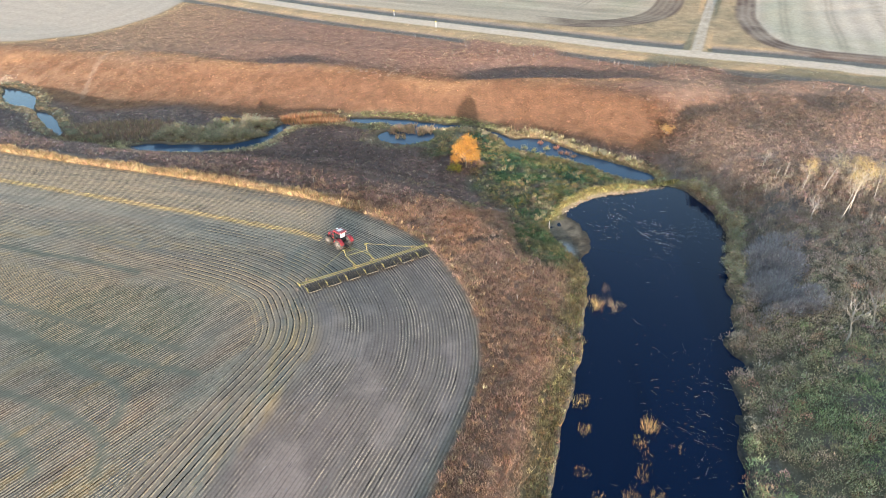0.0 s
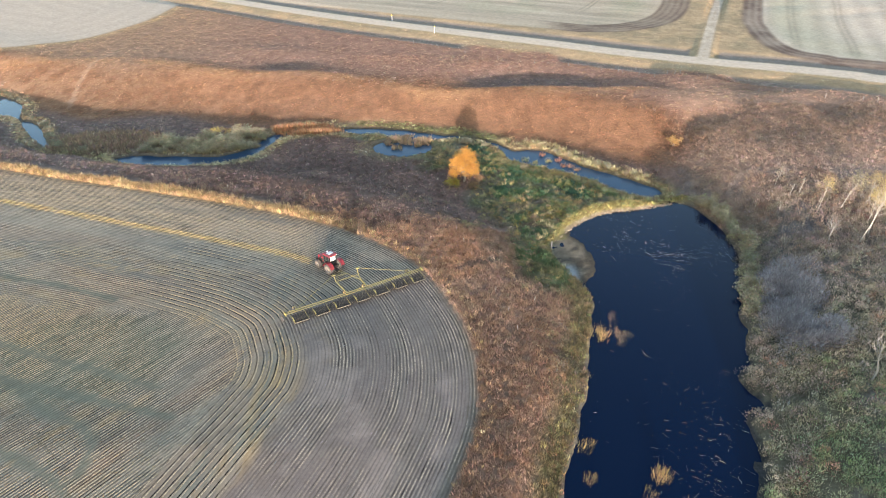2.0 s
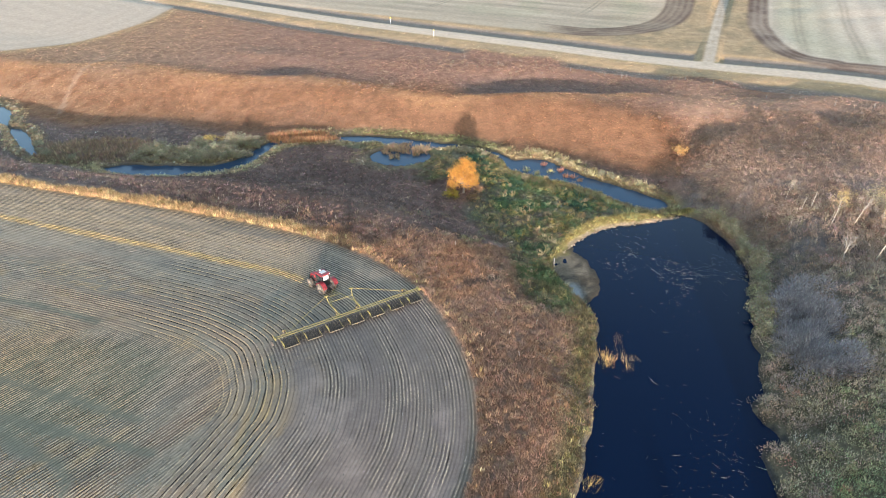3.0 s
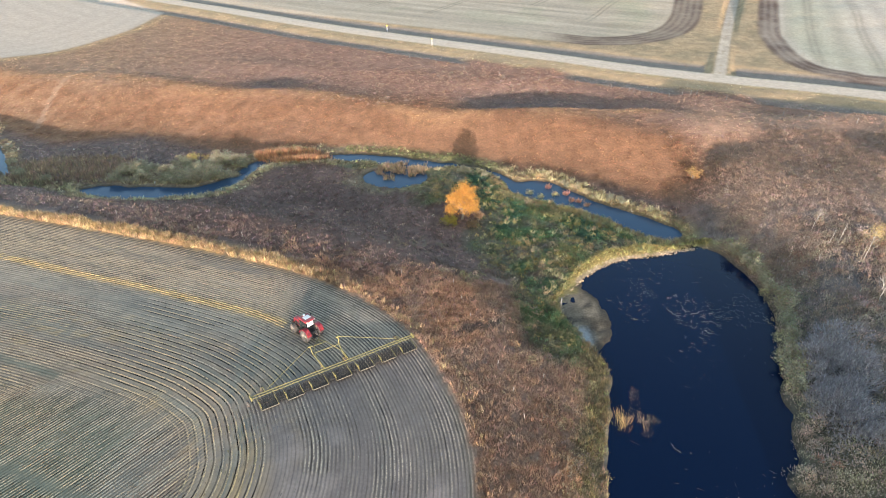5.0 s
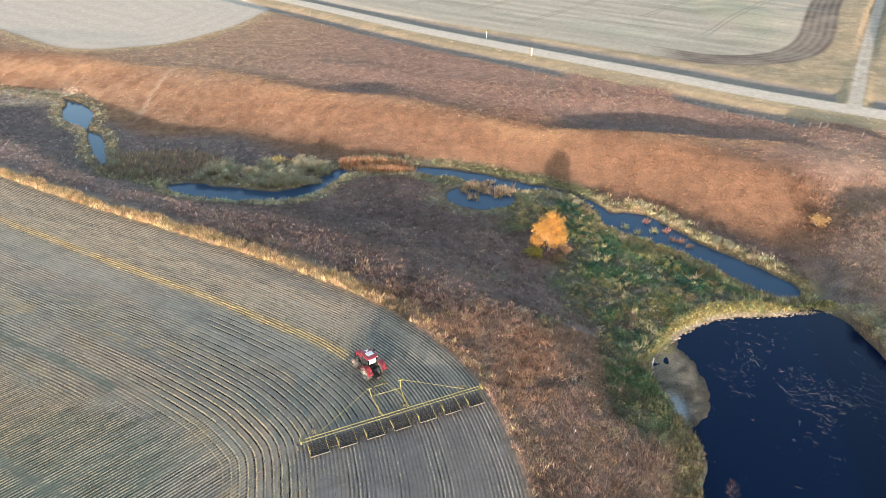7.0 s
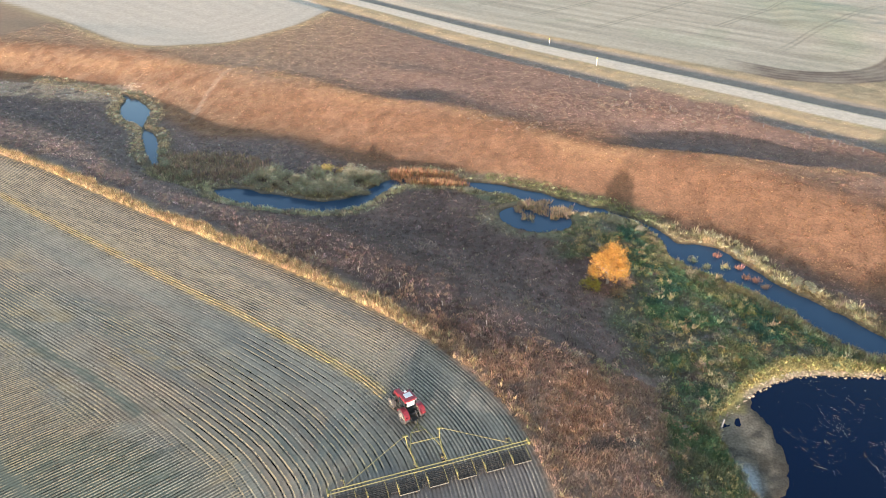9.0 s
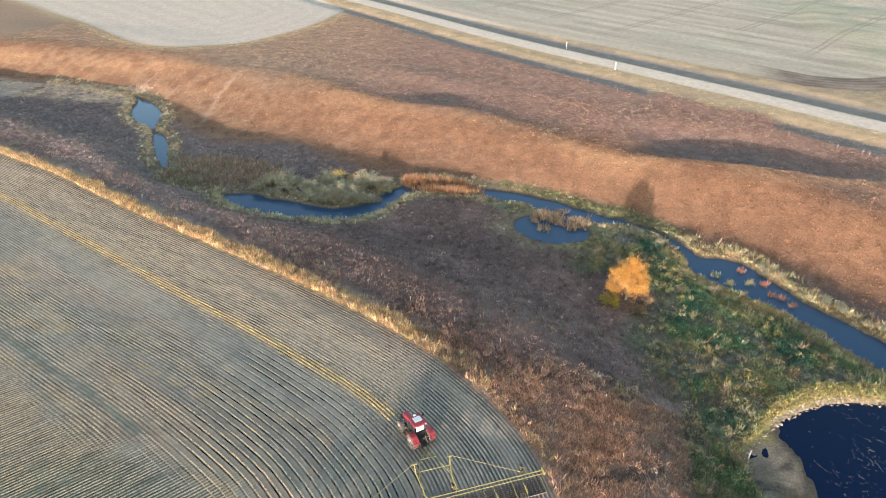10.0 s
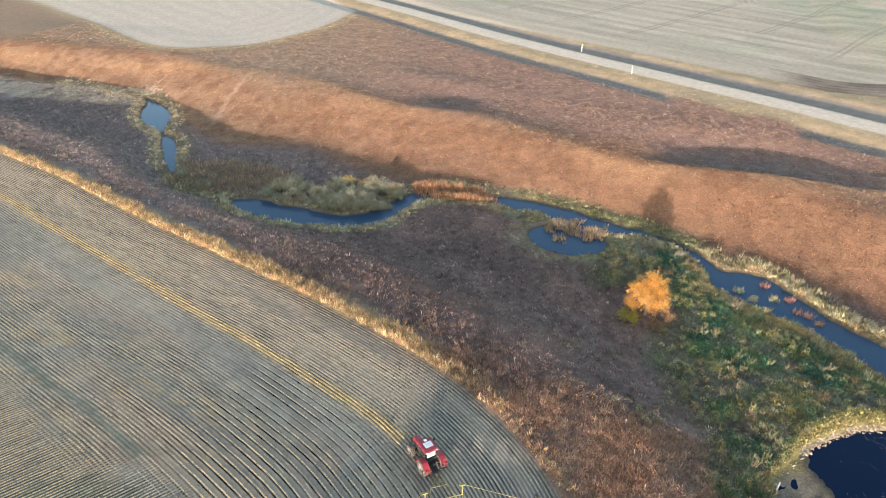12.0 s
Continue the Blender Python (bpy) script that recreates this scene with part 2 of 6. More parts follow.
TRACKS = [spline(p, 2.0) for p in ([(-90, 76.5), (-76, 71.5), (-63.6, 67.6), (-55, 64.6), (-43.5, 61.4), (-33.5, 58.6)], [(-88, 80.5), (-67.6, 74), (-58.4, 70.7), (-46, 66.8), (-37.3, 63.7)],
                                   [(-80, 61), (-66, 58), (-55.6, 54.9), (-48.1, 52.2), (-43.1, 49.8), (-40.2, 47.1), (-39, 43)], [(-68, 70), (-54.8, 63.2), (-49.7, 59.6), (-43.4, 57.1), (-40.8, 54), (-40.4, 50)],
                                   [(-62, 53), (-55, 50), (-49, 46.5), (-46, 43)], [(-110, 101.5), (-84.4, 93.2), (-76.7, 90.8), (-69.6, 88.6), (-63.7, 87.2), (-52, 83)])]     # wheel tracks
POND = spline([(18, 29), (8.6, 36), (10.6, 44.2), (12.5, 50.6), (13.9, 56), (16.2, 62), (18.1, 68.7), (19.9, 76.5), (21.6, 83), (22, 90), (19.5, 97), (17.6, 103), (20, 107.5), (24.6, 112.5),
               (29.8, 115.8), (37.5, 117.5), (44.8, 119.3), (47.8, 118), (49.2, 114), (50.4, 109.8), (50.8, 104), (49.8, 99.5), (46.6, 90.3), (44.6, 83.7), (42.7, 76.4), (40.8, 72.6), (38.8, 69.8), (39.2, 67.4),
               (40.6, 65.6), (40.0, 64.4), (37.4, 63), (36.8, 58), (35.6, 54), (34.2, 50), (32.8, 44), (29.5, 34)], 1.0, True)
# centre line of the creek with its half width
CREEK = spline([(-190, 206, -0.8), (-172, 203, -0.8), (-152, 200, -0.4), (-145.5, 196.5, 1.2), (-140.5, 191.5, 3.3), (-134, 185, 3.2), (-129, 180, 1.0), (-125, 176.5, 0.1), (-120, 172, 1.1), (-114.5, 166, 1.3), (-108.5, 159, 0.4), (-99, 151.2, -0.8), (-88, 149.3, -0.8),
                (-80.5, 148, 2.3), (-73, 147, 2.6), (-66, 147, 2.5), (-58, 147.4, 2.1), (-52.2, 150.6, 2.2), (-49.3, 156.5, 1.8), (-46, 162, 1.8), (-39, 165, 1.6), (-30, 164.8, 0.9),
                (-26, 164.4, 1.9), (-21, 164.2, 1.5), (-15, 162.2, 2.6), (-8, 160.4, 2.0), (0, 159.4, 0.7), (6.6, 157.0, 0.3), (11.8, 152.6, 0.35), (14.8, 147.6, 2.4), (19, 146.2, 4.4), (24.5, 141.8, 3.2),
                (29, 138, 2.4), (33.3, 134.6, 2.7), (38, 130, 3.2), (41, 127.4, 2.8)], 1.0)
DAM = spline([(17.2, 103.5), (20.2, 107.6), (23.4, 112.6), (27.2, 116.4), (32, 118.2), (39, 119.7), (44.0, 121.4), (46.5, 121.9)], 0.7)
ROAD = spline([(-420, 516), (-250, 404), (-180, 358), (-108.9, 312.7), (-50.3, 273.5), (7.4, 240.2), (35.3, 224.8), (54.6, 213.4), (78.5, 201.8), (101.1, 192.4), (114.2, 186.2), (150, 169), (420, 55)], 4)
LANE = spline([(76.6, 203), (79, 209), (89, 234), (101, 263.5), (115, 297), (134, 342), (220, 546)], 4)
ROUND = spline([(-294, 290.4), (-253, 272), (-227, 260.5), (-199.5, 245.7), (-177, 234.3), (-161, 232.2), (-145, 238.5), (-137.6, 246), (-132, 258), (-127.5, 272), (-126.3, 292), (-128, 306), (-150, 328), (-320, 470), (-520, 470), (-520, 380)], 4, True)
NORTH = spline([(34, 249), (47, 243), (64.8, 243), (80, 252), (92, 270), (103, 300), (118, 340), (190, 520), (-40, 640), (-330, 480), (-120, 335), (-50, 292)], 4, True)
EAST = spline([(123, 290), (105.5, 241), (104, 214), (113, 203), (128, 194), (260, 135), (420, 200), (420, 500), (230, 545)], 4, True)
TRAIL = spline([(-115.5, 185.4), (-117.4, 193.8), (-118.2, 200.8), (-118.6, 209.3), (-117.7, 217.5), (-116.3, 225.6)], 2.0)
HARROWED = spline([(-25.2, 79), (-4.6, 91.4), (-1.2, 85), (1, 79), (3, 70), (3, 61), (2, 56.5), (-4, 40), (-11, 22), (-32, 26), (-26, 44), (-21.6, 56), (-20.4, 63), (-21, 71)], 1.5, True)


# brow of the far slope: x, y and how far the land falls behind it
BROW = np.array([(-140, 218, 0.0), (-125, 215, 0.35), (-112, 216, 0.1), (-99, 211.8, 0.35), (-85, 206.7, 0.5), (-71.6, 199.8, 0.6), (-64, 197.5, 0.8), (-57, 197.4, 1.7), (-50, 197.5, 1.6), (-43.6, 196.6, 0.9), (-32.6, 193.4, 0.6), (-25, 191.2, 0.5),
                 (-18, 188, 0.35), (-9, 181, 0.15), (-2, 179.5, 0.3), (5, 180.5, 1.7), (13, 180, 2.2), (24, 179, 2.2), (36, 177.5, 1.7), (48, 176, 0.9), (60, 172, 0.3), (75, 168, 0.0)])


def lines(x, y):
    """How far each place lies within or from the parts of the plan."""
    d = {}
    d["field"] = signed(x, y, FIELD)
    d["pond"] = -signed(x, y, POND) + 1.5 * (fbm(x, y, 3.2, 3, 15) - 0.5) * smooth(112, 100, y)
    d["creek"] = distance(x, y, CREEK, extra=2) - 0.45 + 1.6 * (fbm(x, y, 3.5, 3, 7) - 0.5)
    pool = (np.hypot((x + 13.0) / 1.35, (y - 153.4)) - 5.6) + 1.0 * (fbm(x, y, 4, 2, 5) - 0.5)
    isle = np.minimum(np.hypot((x + 8.4) / 1.5, y - 156.6) - 1.2, np.hypot((x + 15.6) / 1.6, y - 157.6) - 0.9)
    d["creek"] = np.minimum(d["creek"], pool)
    d["creek"] = np.maximum(d["creek"], -isle)
    d["dam"] = distance(x, y, DAM)
    d["road"] = distance(x, y, ROAD)
    d["lane"] = distance(x, y, LANE)
    d["round"] = signed(x, y, ROUND)
    d["north"] = signed(x, y, NORTH)
    d["east"] = signed(x, y, EAST)
    d["harrowed"] = signed(x, y, HARROWED)
    d["right"] = x - np.interp(y, [20, 50, 58, 63, 65.5, 67.5, 70, 76, 85, 103, 115, 125, 140, 165], [31, 34, 36.6, 37.6, 40.4, 39.2, 38.8, 42.4, 45, 51, 50, 50, 50, 50])
    return d


def inner_edge(x, y):
    """How far in from the field's edge the straight rows begin."""
    return 31.5 + 5 * smooth(-36, -60, x) + 6 * (fbm(x, y, 16, 3, 55) - 0.5)


def north_side(x):
    """Where the rows run along the field's long north edge."""
    return smooth(-20, -30, x)


def creek_level(x):
    return np.interp(x, [-150, 42], [-2.0, -1.6])


def height(x, y, d):
    """The lie of the land."""
    a, pd, cd = -d["field"], d["pond"], d["creek"]
    wet = np.minimum(np.maximum(pd, 0), np.maximum(cd, 0))
    field = 3.2 + 0.7 * (fbm(x, y, 60, 2, 3) - 0.5) + np.clip(0.05 * (102 - y), 0, 2.4) * smooth(2, 26, d["field"]) + 0.3 * smooth(0, 24, d["field"]) * smooth(60, 85, y)
    floor = lerp(creek_level(x) + 0.55, 0.25, smooth(24, 2, pd)) + 0.4 * (fbm(x, y, 14, 3, 8) - 0.5)
    span = np.clip(a + wet, 3, 28)
    bank = lerp(floor, field, 1 - smooth(0.42 * span, 1.0 * span, a))
    ys = np.interp(x, [-160, -105, -83, -55, -34, 0, 28, 50, 70, 100], [203, 176, 180, 168, 167, 162, 151, 137, 118, 100])
    yc = np.interp(x, [-160, -105, -83, -55, -34, 0, 28, 50, 70, 100], [226, 210, 205, 199, 193, 182, 177, 160, 145, 125])
    zc = np.interp(x, [-160, -55, 0, 50, 100], [5.0, 5.4, 4.6, 5.8, 6.8])
    up = smooth(0, 1, (y - ys) / (yc - ys))
    north = lerp(creek_level(x) + 0.6, zc, up) + 1.1 * (fbm(x, y, 22, 3, 2) - 0.5) * up
    # hollows behind the brow of the slope
    u = y - np.interp(x, BROW[:, 0], BROW[:, 1]) + 1.6 * (fbm(x, y, 7, 3, 18) - 0.5)
    hollow = np.interp(x, BROW[:, 0], BROW[:, 2]) * (0.7 + 0.6 * fbm(x, y, 9, 2, 19)) * smooth(-1.5, 4, u) * smooth(30, 10, u)
    hollow = hollow + 1.2 * np.exp(-(((x - 66) / 13) ** 2) - ((y - 150) / 8) ** 2)
    north = north - hollow
    plain_z = 4.4 + 0.9 * (fbm(x, y, 90, 2, 6) - 0.5)
    north = lerp(north, plain_z, smooth(14, 34, y - yc))
    right = lerp(-0.6, 4.2 + 2.3 * smooth(98, 140, y), smooth(-7 * smooth(112, 130, y), 15, d["right"])) + lerp(0.3, 1.2, smooth(85, 115, y)) * (fbm(x, y, 16, 3, 4) - 0.5) * smooth(2, 12, d["right"])
    # the rise climbs to an added, unseen knoll south of the pond that keeps the low sun off its thicket
    right = right + 10.5 * smooth(33, 10, y) * smooth(30, 42, x) * smooth(-40, -10, y)
    z = np.maximum(bank, np.where(y > ys, north, -5))
    gap = right - z
    z = np.where(d["right"] > -7 * smooth(112, 130, y), z + 0.5 * (gap + np.sqrt(gap * gap + 0.4)) * smooth(-7, -3, d["right"]), z)
    # dips in the rise beyond the pond
    for hx, hy, hw, hl, deep in ((51.5, 127, 6, 6, 0.5), (61, 154, 12, 7, 2.5), (83, 176, 11, 7, 2.6), (91, 157, 5, 10, 2.2), (70, 142, 8, 6, 1.2)):
        z = z - deep * np.exp(-(((x - hx) / hw) ** 2) - ((y - hy) / hl) ** 2)
    # road on its low bank between two ditches
    rd = np.minimum(d["road"], d["lane"] + 1.5)
    side = np.where(y > np.interp(x, ROAD[:, 0], ROAD[:, 1]), 1, -1) * d["road"]
    full = (1 - smooth(0, 6, x) * smooth(38, 30, x) - smooth(60, 64, x) * smooth(84, 76, x)) * (0.8 + 0.4 * fbm(x, y, 12, 2, 20))
    verge = np.interp(side, [-22, -19, -16.5, -12, -8, -4, 4, 6.5, 12, 17, 38], [0, 0, -1.15, -1.05, -0.2, 0, 0, -1, -1.1, -0.4, -0.2])
    verge = 4.5 + verge * np.where(side < 0, full, 1.0)
    z = lerp(z, 4.1 + 0.15 * (z - 4.1), smooth(110, 40, d["road"]) * (side > 0) * smooth(140, 170, y))
    z = lerp(z, verge, np.where(side > 0, smooth(38, 28, d["road"]), smooth(23, 18, d["road"])) * smooth(140, 170, y))
    z = lerp(z, 4.6, smooth(5.2, 4.0, rd))
    z = z + 1.3 * smooth(420, 2500, np.hypot(x, y)) * 8
    # dam and water beds
    z = np.maximum(z, 0.8 - 0.5 * np.maximum(d["dam"] - 0.8, 0))
    z = np.where(pd > 0, lerp(0.3 * pd, z, smooth(0.1, 2.2, pd)), z)
    pz = 0.3 * np.clip(pd, -4, 0)
    flat = smooth(1.25, 0.75, np.hypot((x - 21.2) / 4.9, (y - 100.5) / 8.8) + 0.5 * (fbm(x, y, 3.5, 3, 14) - 0.5))
    flat = np.maximum(flat, smooth(1.25, 0.55, np.hypot((x - 32.5 - 0.3 * (y - 52)) / 5.5, (y - 51) / 12) + 0.5 * (fbm(x, y, 4, 3, 16) - 0.5)) * 0.9)
    pz = lerp(pz, np.where(y < 70, -0.01 + 0.22 * (fbm(x, y, 1.6, 3, 12) - 0.5), 0.07 + 0.26 * (fbm(x, y, 2.5, 3, 12) - 0.5)), flat)
    z = np.where(pd < 0, pz, z)
    lv = creek_level(x)
    z = np.where(cd < 7, lerp(np.maximum(lv + 0.22, np.minimum(z, lv + 0.4)), z, smooth(0.3, 7, cd)), z)
    z = np.where(cd < 0.2, np.minimum(z, lv + 0.12 + 0.8 * np.maximum(cd, -1.2)), z)
    return z


GX, GY = np.arange(-232, 152, 0.75), np.arange(24, 346, 0.75)
gx, gy = np.meshgrid(GX, GY)
G = lines(gx, gy)
G["z"] = height(gx, gy, G)


def sample(key, x, y):
    """A value of the plan between the grid's knots."""
    a = G[key]
    u = np.clip((x - GX[0]) / 0.75, 0, len(GX) - 1.001)
    v = np.clip((y - GY[0]) / 0.75, 0, len(GY) - 1.001)
    i, j = u.astype(int), v.astype(int)
    s, t = u - i, v - j
    if a.ndim == 3:
        s, t = s[:, None], t[:, None]
    return lerp(lerp(a[j, i], a[j, i + 1], s), lerp(a[j + 1, i], a[j + 1, i + 1], s), t)


def zat(x, y):
    return float(sample("z", np.array([x], float), np.array([y], float))[0])


RUSSET, DARK, GOLD, GREEN, MAUVE = (0.245, 0.132, 0.075), (0.155, 0.104, 0.086), (0.4, 0.27, 0.14), (0.066, 0.125, 0.078), (0.208, 0.135, 0.108)
OLIVE, SOIL, DUST, MUD = (0.2, 0.175, 0.1), (0.182, 0.157, 0.129), (0.126, 0.111, 0.106), (0.1, 0.08, 0.057)


def blend(c, colour, t):
    return c + (np.array(colour) - c) * np.clip(t, 0, 1)[..., None]


def row_ways(x, y, f, ins):
    """Places counted along the stubble rows and across them."""
    th = radians(ROW_TURN)
    side = north_side(x)
    along = np.where(ins < 0.5, lerp(y, x - 0.4 * y, side), (x + 60) * math.cos(th) + (y - 40) * math.sin(th))
    over = np.where(ins < 0.5, f, -(x + 60) * math.sin(th) + (y - 40) * math.cos(th))
    return along, over


def gold_line(x, y, f):
    return smooth(1.0, 0.45, np.abs(f - np.interp(x, [-130, -90, -60, -40, -24], [11.2, 11.2, 12.2, 12.2, 11.0]))) * smooth(-23.5, -25, x)


def cover(x, y, d):
    """Colour of soil and plants, by what grows or lies there, with some light and shade put in."""
    n1, n2, n3, n4 = fbm(x, y, 30, 4, 21), fbm(x, y, 9, 4, 22), fbm(x, y, 3, 3, 23), fbm(x, y, 55, 3, 24)
    f, pd, cd = d["field"], d["pond"], d["creek"]
    ys = np.interp(x, [-160, -105, -83, -55, -34, 0, 28, 50, 70, 100], [203, 176, 180, 168, 167, 162, 151, 137, 118, 100])
    c = np.zeros(x.shape + (3,)) + MAUVE
    c = blend(c, DARK, smooth(0.4, 0.62, n2))
    c = blend(c, (0.225, 0.17, 0.148), smooth(-45, -90, x) * 0.75)
    c = blend(c, RUSSET, smooth(-6, 4, y - ys) * 0.95)
    c = blend(c, (0.32, 0.19, 0.12), smooth(-6, 6, y - ys) * smooth(0.5, 0.75, n1) * 0.6)
    c = blend(c, (0.23, 0.15, 0.115), smooth(-6, 6, y - ys) * smooth(0.52, 0.7, n4) * 0.6)
    c = blend(c, (0.29, 0.174, 0.128), smooth(18, 36, y - ys) * 0.8)
    c = blend(c, (0.325, 0.212, 0.13), smooth(-50, -125, x) * (y > ys) * 0.7)
    c = blend(c, (0.2, 0.107, 0.062), smooth(-4, 4, y - ys) * smooth(32, 18, y - ys) * smooth(75, 50, x) * (0.45 + 0.45 * smooth(0.42, 0.62, n3)))
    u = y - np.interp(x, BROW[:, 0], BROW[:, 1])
    # low sun on the brow, put into the colour as paler gold
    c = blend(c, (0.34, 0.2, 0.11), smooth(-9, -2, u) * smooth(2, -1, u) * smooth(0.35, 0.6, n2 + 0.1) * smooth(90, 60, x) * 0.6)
    # mauve shrubs behind the brow, with the hollows' shade put into the colour
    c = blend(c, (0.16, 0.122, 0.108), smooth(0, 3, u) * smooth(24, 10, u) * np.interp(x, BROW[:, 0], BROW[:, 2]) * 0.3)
    c = blend(c, (0.36, 0.25, 0.175), smooth(1.3, 0.5, distance(x, y, TRAIL) + 0.8 * (n3 - 0.5)) * 0.6)
    # strip between field and pond: russet with a greener foot
    near = smooth(30, 18, np.abs(-f)) * smooth(112, 100, y) * (f < 0) * (x < 30)
    c = blend(c, (0.315, 0.205, 0.145), near * smooth(0.3, 0.55, n2 + 0.1) * 0.9)
    c = blend(c, (0.34, 0.2, 0.125), near * smooth(0.5, 0.62, n3) * 0.7)
    c = blend(c, (0.24, 0.15, 0.1), near * smooth(92, 72, y) * 0.6)
    c = blend(c, (0.35, 0.195, 0.115), smooth(8, 3.5, np.hypot((x - 0.5) * 1.3, (y - 99) * 0.8) + 5 * (n2 - 0.5)) * 0.7)
    # dark streak: a hollow's shade, put into the colour only
    c = blend(c, (0.12, 0.1, 0.085), smooth(1.6, 0.6, np.abs(y - 93.5 - 0.45 * (x - 3)) + 1.2 * (n3 - 0.5)) * smooth(5, 3, np.abs(x - 4)) * 0.8)
    c = blend(c, (0.2, 0.17, 0.095), smooth(5, 2, pd) * (pd > 0) * smooth(0.3, 0.6, n2 + 0.12) * 0.9 * (d["right"] < 2))
    # green ground by the yellow tree, down to the pond
    g = smooth(1.15, 0.75, np.hypot((x - 22) / 17, (y - 125) / 18) + 0.5 * (n2 - 0.5)) * (f < -10)
    g = np.maximum(g, smooth(1.2, 0.7, np.hypot((x - 15.6) / 5.2, (y - 101) / 13) + 0.5 * (n2 - 0.5)))
    g = np.maximum(g, smooth(12, 7, cd + 5 * (n2 - 0.5)) * smooth(-10, -3, x) * (y < np.interp(x, CREEK[:, 0], CREEK[:, 1])) * (y > 118) * (x < 38))
    g = np.maximum(g, smooth(1.2, 0.7, np.hypot((x + 22) / 6, (y - 160.5) / 3)))
    g = g * smooth(-1.5, 1.5, pd) * smooth(161, 155, y + 0.45 * (x - 15))
    c = blend(c, GREEN, g * smooth(0.3, 0.5, n3 + 0.08))
    c = blend(c, (0.19, 0.175, 0.085), g * smooth(0.52, 0.68, n2))
    c = blend(c, (0.165, 0.145, 0.08), g * smooth(14, 6, x + 0.3 * (y - 120) + 8 * (n2 - 0.5)) * 0.75)
    c = blend(c, (0.13, 0.19, 0.085), g * smooth(0.5, 0.62, fbm(x, y, 5, 3, 27)) * 0.7)
    c = blend(c, (0.2, 0.165, 0.125), g * smooth(0.54, 0.64, fbm(x, y, 7, 3, 42)) * 0.8)
    # thicket on the rise beyond the pond
    r = smooth(-3, 1, d["right"]) * smooth(150, 118, y)
    c = blend(c, (0.21, 0.178, 0.162), r)
    c = blend(c, (0.17, 0.145, 0.095), r * smooth(105, 75, y) * smooth(0.2, 0.4, n2))
    c = blend(c, (0.13, 0.115, 0.08), r * smooth(105, 75, y) * smooth(0.5, 0.62, n3) * 0.7)
    c = blend(c, (0.35, 0.232, 0.165), smooth(50, 62, x) * smooth(118, 128, y) * smooth(185, 165, y) * (0.45 + 0.5 * n1))
    c = blend(c, (0.27, 0.178, 0.125), r * smooth(0.5, 0.66, n2) * smooth(85, 110, y) * 0.8)
    # creek banks
    c = blend(c, OLIVE, smooth(5, 1.5, cd) * smooth(0.3, 0.55, n3 + 0.1) * 0.85 * smooth(-30, -10, x))
    c = blend(c, (0.31, 0.245, 0.16), smooth(5, 1.5, cd) * smooth(-12, -30, x) * smooth(0.3, 0.55, n2 + 0.1) * 0.8)
    c = blend(c, GOLD, smooth(3.2, 1.2, cd) * smooth(8, 16, x) * smooth(0.3, 0.5, n3 + 0.1) * 0.8)
    # straw-coloured strip round the field
    c = blend(c, GOLD, smooth(-4.6, -2.4, f) * (f < 0) * smooth(0.25, 0.5, n3 + 0.15) * np.interp(x, [-34, -20, 3], [1, 0.2, 0.0]))
    c = blend(c, (0.52, 0.385, 0.28), smooth(7, 2, np.abs(y - np.interp(x, [-200, -150], [196, 199]) + 6 * (n2 - 0.5)) - 2) * smooth(-146, -154, x) * smooth(0.3, 0.5, n3 + 0.05) * 0.85)
    # dam
    c = blend(c, (0.29, 0.24, 0.1), smooth(1.8, 0.9, d["dam"]))
    c = blend(c, (0.3, 0.24, 0.16), smooth(3.2, 2.2, d["dam"]) * smooth(0.65, 0.35, pd + 0.9 * (n3 - 0.5)) * (x > 21))
    # mud and bed
    c = blend(c, MUD, smooth(np.where(x > 30, 1.3, 0.5), 0.1, pd) * smooth(1.6, 2.6, d["dam"]))
    c = blend(c, (0.2, 0.158, 0.112), (pd < 0) * smooth(0.35, 0.55, n3))
    c = blend(c, (0.085, 0.068, 0.05), (pd < 0) * (y > 80) * smooth(0.6, 0.85, np.hypot((x - 20.4) / 4.9, (y - 100.5) / 8.8) + 0.5 * (fbm(x, y, 3.5, 3, 14) - 0.5)))
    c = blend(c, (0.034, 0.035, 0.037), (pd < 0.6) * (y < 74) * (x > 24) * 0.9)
    c = blend(c, (0.075, 0.062, 0.048), (pd < 0) * smooth(0.52, 0.66, fbm(x, y, 2.2, 3, 17)))
    c = blend(c, (0.31, 0.315, 0.31), (pd < 0.6) * smooth(2.0, 0.7, np.hypot(x - 19.9, (y - 95) * 0.55) + 1.4 * (n3 - 0.45)))
    c = blend(c, (0.19, 0.16, 0.125), smooth(0.6, 0.2, np.abs(pd - 0.1) + 0.9 * (n3 - 0.5)) * (x < 26) * (y < 92) * smooth(0.44, 0.56, n2))
    c = blend(c, (0.06, 0.055, 0.045), smooth(0.6, -0.3, cd))
    # field
    s = np.zeros(x.shape + (3,)) + SOIL
    side, ins = north_side(x), smooth(-2.5, 2.5, f - inner_edge(x, y))
    along, over = row_ways(x, y, f, ins)
    broad_streak, long_streak, thin_streak = fbm(along / 30, over / 5, 1.0, 3, 35), fbm(along / 20, over / 2.4, 1.0, 3, 36), fbm(along / 9, over / 1.6, 1.0, 3, 37)
    # bands along the north edge: dark rim, warm brown, blue-grey, brown
    edge = f + 1.6 * (fbm(x, y, 12, 2, 58) - 0.5)
